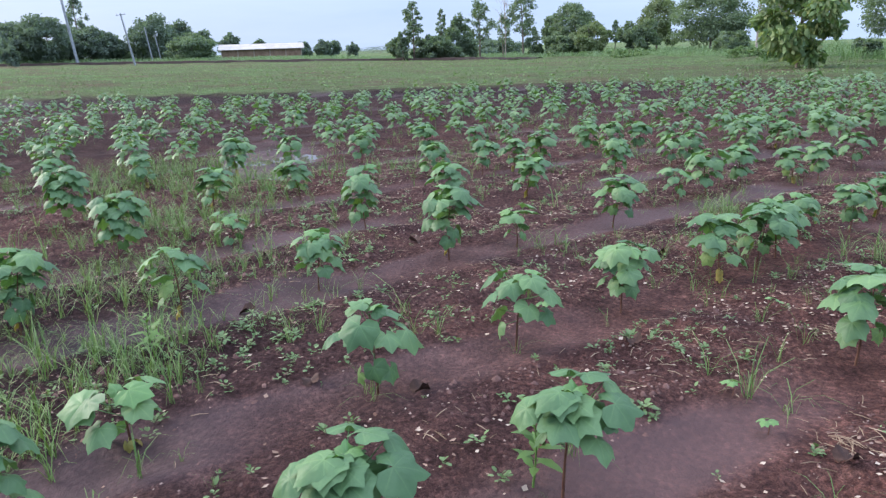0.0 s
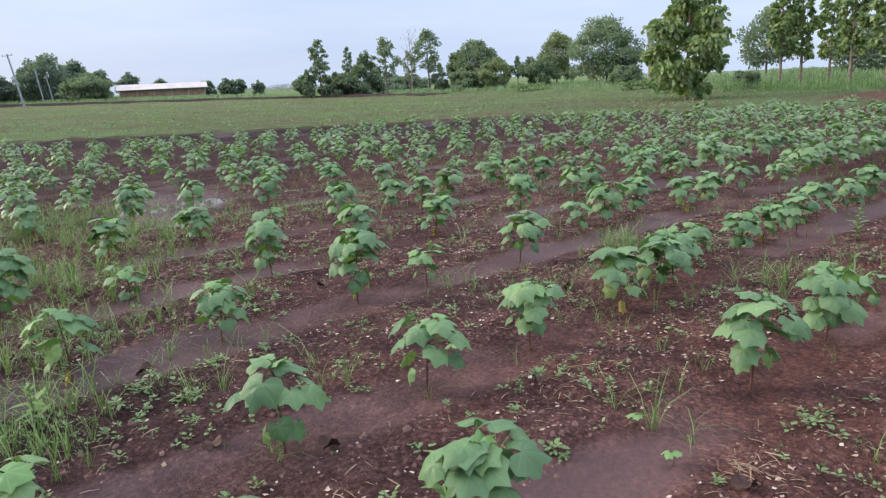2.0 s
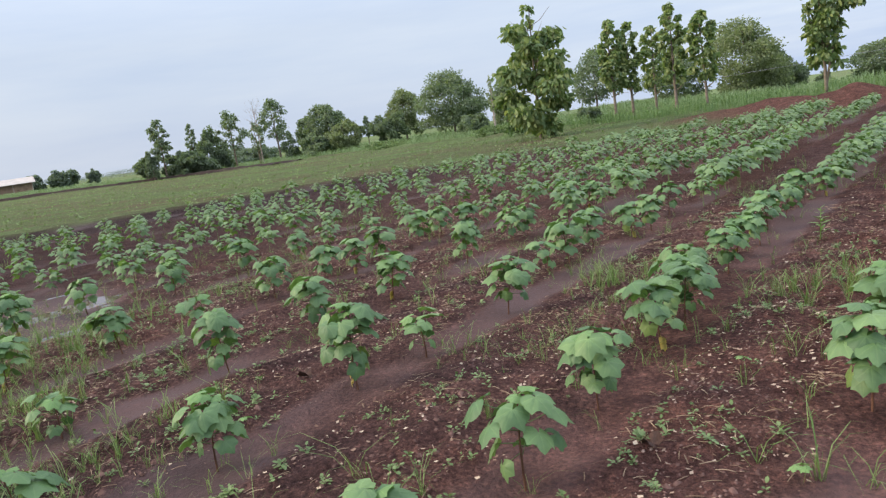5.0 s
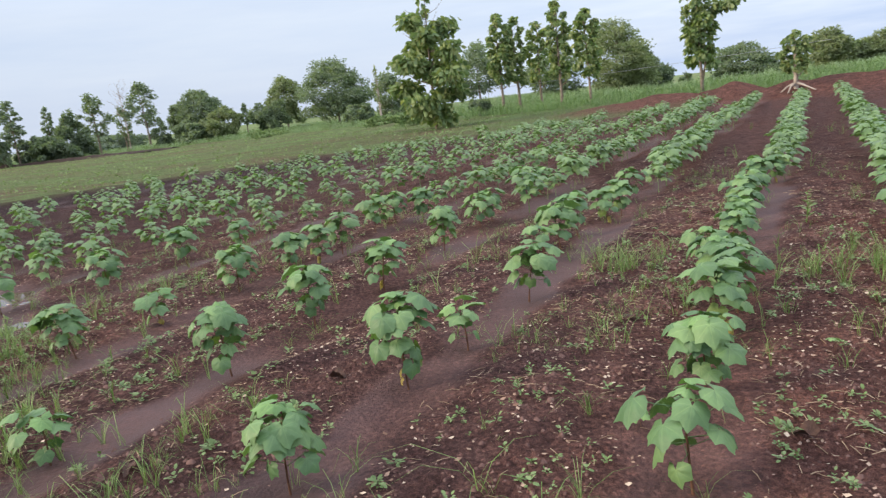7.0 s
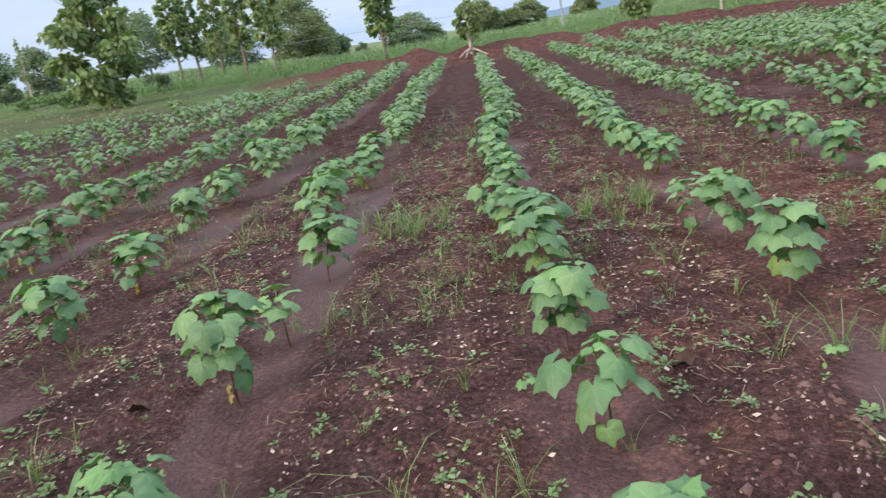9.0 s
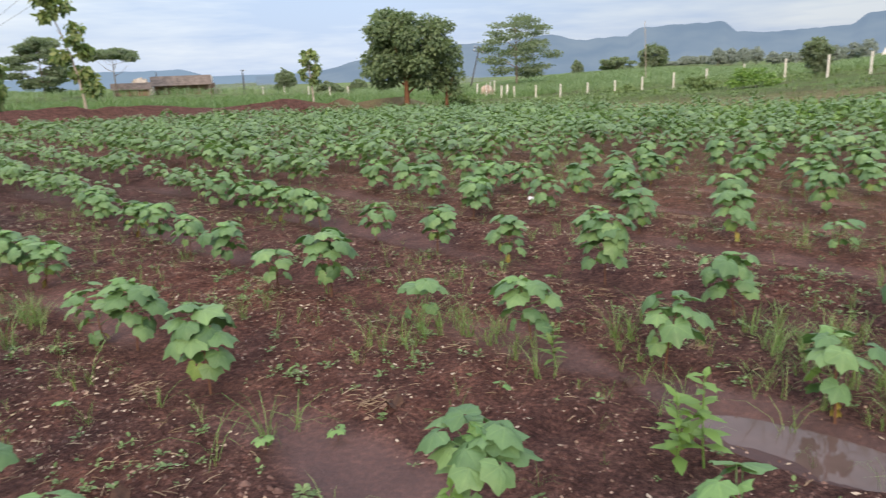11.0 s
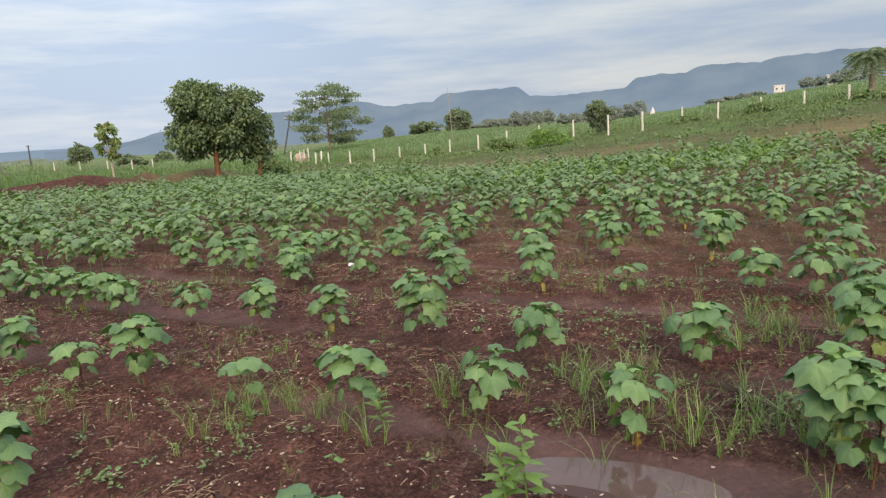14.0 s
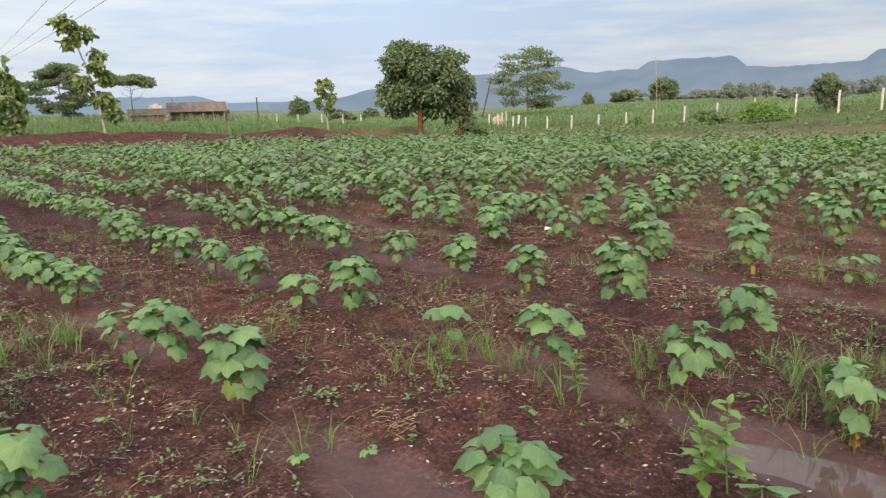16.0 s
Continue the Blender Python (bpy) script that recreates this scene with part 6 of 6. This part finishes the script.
def pole(az, d, tall, radius, mat, label, lean=0.0, arms=0, turn=0.0):
    x, y = at(az, d)
    ob = empty("utility_pole", x, y, z_at(x, y))
    ob.matrix_basis = pose(x, y, z_at(x, y), 0, lean, turn)
    put("shaft", mesh_of("shaft", *tube([(0, 0, -0.3), (0, 0, tall * 0.5), (0, 0, tall)], [radius, radius * 0.85, radius * 0.7], 8), mat, True), ob)
    for k in range(arms):
        z = tall - 0.25 - 0.45 * k
        arm = part("crossarm", box_bm(-0.7, 0.7, -0.04, 0.04, z, z + 0.09), mat, ob)
        for s in (-0.6, 0, 0.6):
            part("insulator", box_bm(s - 0.04, s + 0.04, -0.04, 0.04, z + 0.09, z + 0.26, 0.015), CEMENT, arm)
    return tagged(ob, label, "utility pole", "utility poles")


pole(-81.0, 140, 13.0, 0.26, POLE_GREY, "grey leaning steel utility pole at the edge of the meadow", 5, 1, -90)
pole(-77.2, 118, 7.6, 0.16, POLE_GREY, "grey leaning steel utility pole", 8, 1, -90)
pole(-76.0, 142, 6.4, 0.13, POLE_GREY, "far grey utility pole", 6, 0, -90)
pole(-75.4, 142, 5.1, 0.12, POLE_GREY, "far grey utility pole", 7, 0, -90)
pole(9.0, 60, 3.9, 0.10, POLE_GREY, "pale grey pole standing in the tall crop", -4, 0)
pole(31.9, 200, 6.1, 0.22, POLE_DARK, "dark wooden utility pole on the horizon", 0, 1)
pole(25.7, 150, 4.3, 0.10, POLE_DARK, "thin dark pole behind the huts", 0, 0)
pole(62.7, 78, 6.2, 0.04, DEADWOOD, "thin pale mast standing by the fence", -3.5, 0, -20)
pole(49.2, 95, 5.7, 0.11, POLE_DARK, "leaning lattice pole behind the small trees", 14, 2, -42)
pole(13.9, 150, 8.0, 0.16, POLE_GREY, "grey utility pole carrying cables", 0, 1, 10)
for k, side in enumerate((-0.6, 0.0, 0.6)):
    a, b = Vector((*at(13.9, 150), 8.6)) + Vector((side, 0, 0)), Vector((-5.6 + side * 2.5, -42.0, 7.6 - 0.3 * k))
    pts = [a.lerp(b, t) + Vector((0, 0, -3.0 * t * (1 - t))) for t in np.linspace(0, 1, 25)]
    tagged(put("power_cable", mesh_of("power_cable", *tube([tuple(p) for p in pts], [0.014] * 25, 4), POLE_DARK)), "thin dark overhead cable", "cable", "power cables", kind="structure")
south = empty("utility_pole", -5.6, -42.2, z_at(-5.6, -42))
put("shaft", mesh_of("shaft", *tube([(0, 0, -0.3), (0, 0, 9.3)], [0.16, 0.12], 8), POLE_GREY, True), south)
tagged(south, "grey steel utility pole carrying cables", "utility pole", "utility poles")
wx0, wx1 = Vector((*at(-22.9, 60), 1.9)), Vector((*at(3.3, 58), 2.3))
fence_wire = [wx0.lerp(wx1, t) + Vector((0, 0, -0.5 * t * (1 - t))) for t in np.linspace(0, 1, 14)]
tagged(put("sagging_cable", mesh_of("sagging_cable", *tube([tuple(p) for p in fence_wire], [0.012] * 14, 4), POLE_GREY)), "pale cable strung low over the crop", "cable", kind="structure")


# ---- buildings ----
def gabled(name, label, x, y, long, deep, wall, ridge, turn, roof_mat, wall_mat, over=0.4, posts=0, open_front=False):
    """A small building with a pitched roof, its ridge along its own x."""
    ob = empty(name, x, y, z_at(x, y), turn)
    part("wall", box_bm(-long / 2, long / 2, -deep / 2 + (deep * 0.35 if open_front else 0), deep / 2, -0.3, wall, 0.02), wall_mat, ob)
    for s in (-1, 1):
        bm = bmesh.new()
        y1 = s * (deep / 2 + over)
        z1 = wall - over * (ridge - wall) / (deep / 2)
        pts = [(-long / 2 - over, 0, ridge), (long / 2 + over, 0, ridge), (long / 2 + over, y1, z1), (-long / 2 - over, y1, z1)]
        vs = [bm.verts.new(p) for p in pts] + [bm.verts.new((p[0], p[1], p[2] + 0.07)) for p in pts]
        for q in ((0, 1, 2, 3), (7, 6, 5, 4), (0, 4, 5, 1), (1, 5, 6, 2), (2, 6, 7, 3), (3, 7, 4, 0)):
            bm.faces.new([vs[i] for i in q])
        bmesh.ops.recalc_face_normals(bm, faces=bm.faces[:])
        part("roof_slope", bm, roof_mat, ob)
    for k in range(posts):
        px = -long / 2 + long * k / (posts - 1)
        part("post", box_bm(px - 0.07, px + 0.07, -deep / 2 - 0.05, -deep / 2 + 0.09, -0.2, wall), DEADWOOD, ob)
    return tagged(ob, label, "building", "farm buildings")


gabled("cattle_shed", "long low shed with a pale sheet roof", *at(-68.1, 152), 15.5, 7.0, 2.3, 3.2, 68, SHED_ROOF, MUD_WALL, 0.6, 6)
gabled("farm_hut", "low farm hut with a grey-brown weathered roof and an open front", *at(27.3, 118), 7.8, 5.0, 1.6, 2.75, -27, ROOF_DARK, MUD_WALL, 0.5, 6, True)
gabled("farm_hut", "lean-to with a grey-brown sagging roof beside the hut", *at(23.8, 114), 4.6, 4.0, 1.0, 1.75, -24, ROOF_DARK, MUD_WALL, 0.4, 4)


def fodder_heap(x, y, wide, tall, seed):
    """A ragged heap of pale fodder and sticks behind the huts."""
    ob = empty("fodder_heap", x, y, z_at(x, y))
    bm = bmesh.new()
    bmesh.ops.create_icosphere(bm, subdivisions=4, radius=1.0)
    for v in bm.verts:
        k = 1 + 0.22 * noise.noise(v.co * 2.3 + Vector((seed, 0, 0))) + 0.16 * noise.noise(v.co * 6.1)
        v.co = Vector((v.co.x * wide / 2 * k, v.co.y * 1.1 * k, max(v.co.z, -0.05) * tall * k))
    part("heap", bm, FODDER, ob)
    r = np.random.default_rng(seed)
    for k in range(26):
        a = np.array([r.uniform(-0.4, 0.4) * wide, r.uniform(-0.6, 0.6), tall * r.uniform(0.55, 0.9)])
        q = a + [r.normal(0, 0.35), r.normal(0, 0.3), r.uniform(0.1, 0.5)]
        put("stick", mesh_of("stick", *tube([a, (a + q) / 2, q], [0.03, 0.025, 0.015], 4), FODDER, True), ob)
    return tagged(ob, "ragged pale heap of fodder behind the farm huts", "fodder heap", "fodder heaps")


fodder_heap(*at(24.5, 124), 4.0, 2.5, 3)
fodder_heap(*at(27.7, 126), 3.2, 2.6, 8)
tx, ty = at(29.3, 120)
tank = empty("water_tank", tx, ty, z_at(tx, ty))
bm = bmesh.new()
bmesh.ops.create_cone(bm, segments=20, radius1=0.55, radius2=0.55, depth=1.1, cap_ends=True, matrix=Matrix.Translation((0, 0, 2.25)))
bmesh.ops.bevel(bm, geom=[e for e in bm.edges if abs(e.verts[0].co.z - e.verts[1].co.z) < 0.01], offset=0.08, segments=2, affect="EDGES")
part("drum", bm, WHITE_WALL, tank)
part("plinth", box_bm(-0.6, 0.6, -0.6, 0.6, -0.3, 1.7, 0.03), MUD_WALL, tank)
tagged(tank, "white water tank on a brick plinth beside the hut", "water tank")
for k in range(4):
    bx_, by_ = at(29.6 + 0.16 * k, 119)
    board = empty("board", bx_, by_, z_at(bx_, by_), 15 * k)
    part("plank", box_bm(-0.14, 0.14, -0.03, 0.03, -0.2, 1.15 - 0.16 * k, 0.01), DEADWOOD, board)
    tagged(board, "pale upright wooden board beside the huts", "board", "boards by the huts")


def white_house(x, y, wide, deep, tall, turn, label):
    ob = empty("white_house", x, y, z_at(x, y), turn)
    part("wall", box_bm(-wide / 2, wide / 2, -deep / 2, deep / 2, -0.5, tall, 0.03), WHITE_WALL, ob)
    part("parapet", box_bm(-wide / 2 - 0.1, wide / 2 + 0.1, -deep / 2 - 0.1, deep / 2 + 0.1, tall + 0.004, tall + 0.3, 0.02), WHITE_WALL, ob)
    for s in (-0.25, 0.25):
        part("window", box_bm(wide * s - 0.2, wide * s + 0.2, -deep / 2 - 0.03, -deep / 2 + 0.05, tall * 0.5, tall * 0.75), POLE_DARK, ob)
    return tagged(ob, label, "house", "far houses")


white_house(*at(87.3, 200), 2.4, 3.0, 1.7, -85, "small far white house among fields")
white_house(*at(90.6, 190), 1.9, 2.4, 2.1, -88, "far white house with two storeys")
sx, sy = at(78.5, 150)
shrine = empty("shrine", sx, sy, z_at(sx, sy))
part("base", box_bm(-0.4, 0.4, -0.4, 0.4, -0.3, 1.0, 0.03), WHITE_WALL, shrine)
bm = bmesh.new()
bmesh.ops.create_cone(bm, segments=8, radius1=0.37, radius2=0.05, depth=0.9, cap_ends=True, matrix=Matrix.Translation((0, 0, 1.454)))
part("spire", bm, WHITE_WALL, shrine)
tagged(shrine, "small far white shrine with a pointed spire", "shrine")

# pale stone or board lying at the foot of the bank
bm = box_bm(-0.7, 0.7, -0.12, 0.12, -0.03, 0.10, 0.03)
lying = empty("fallen_post", *at(30.3, 36.5), 0.0)
lying.matrix_basis = pose(*at(30.3, 36.5), z_at(*at(30.3, 36.5)) + 0.08, 0, -9, -20)
part("shaft", bm, CEMENT, lying)
tagged(lying, "fallen pale cement post lying on the bank", "fence post")
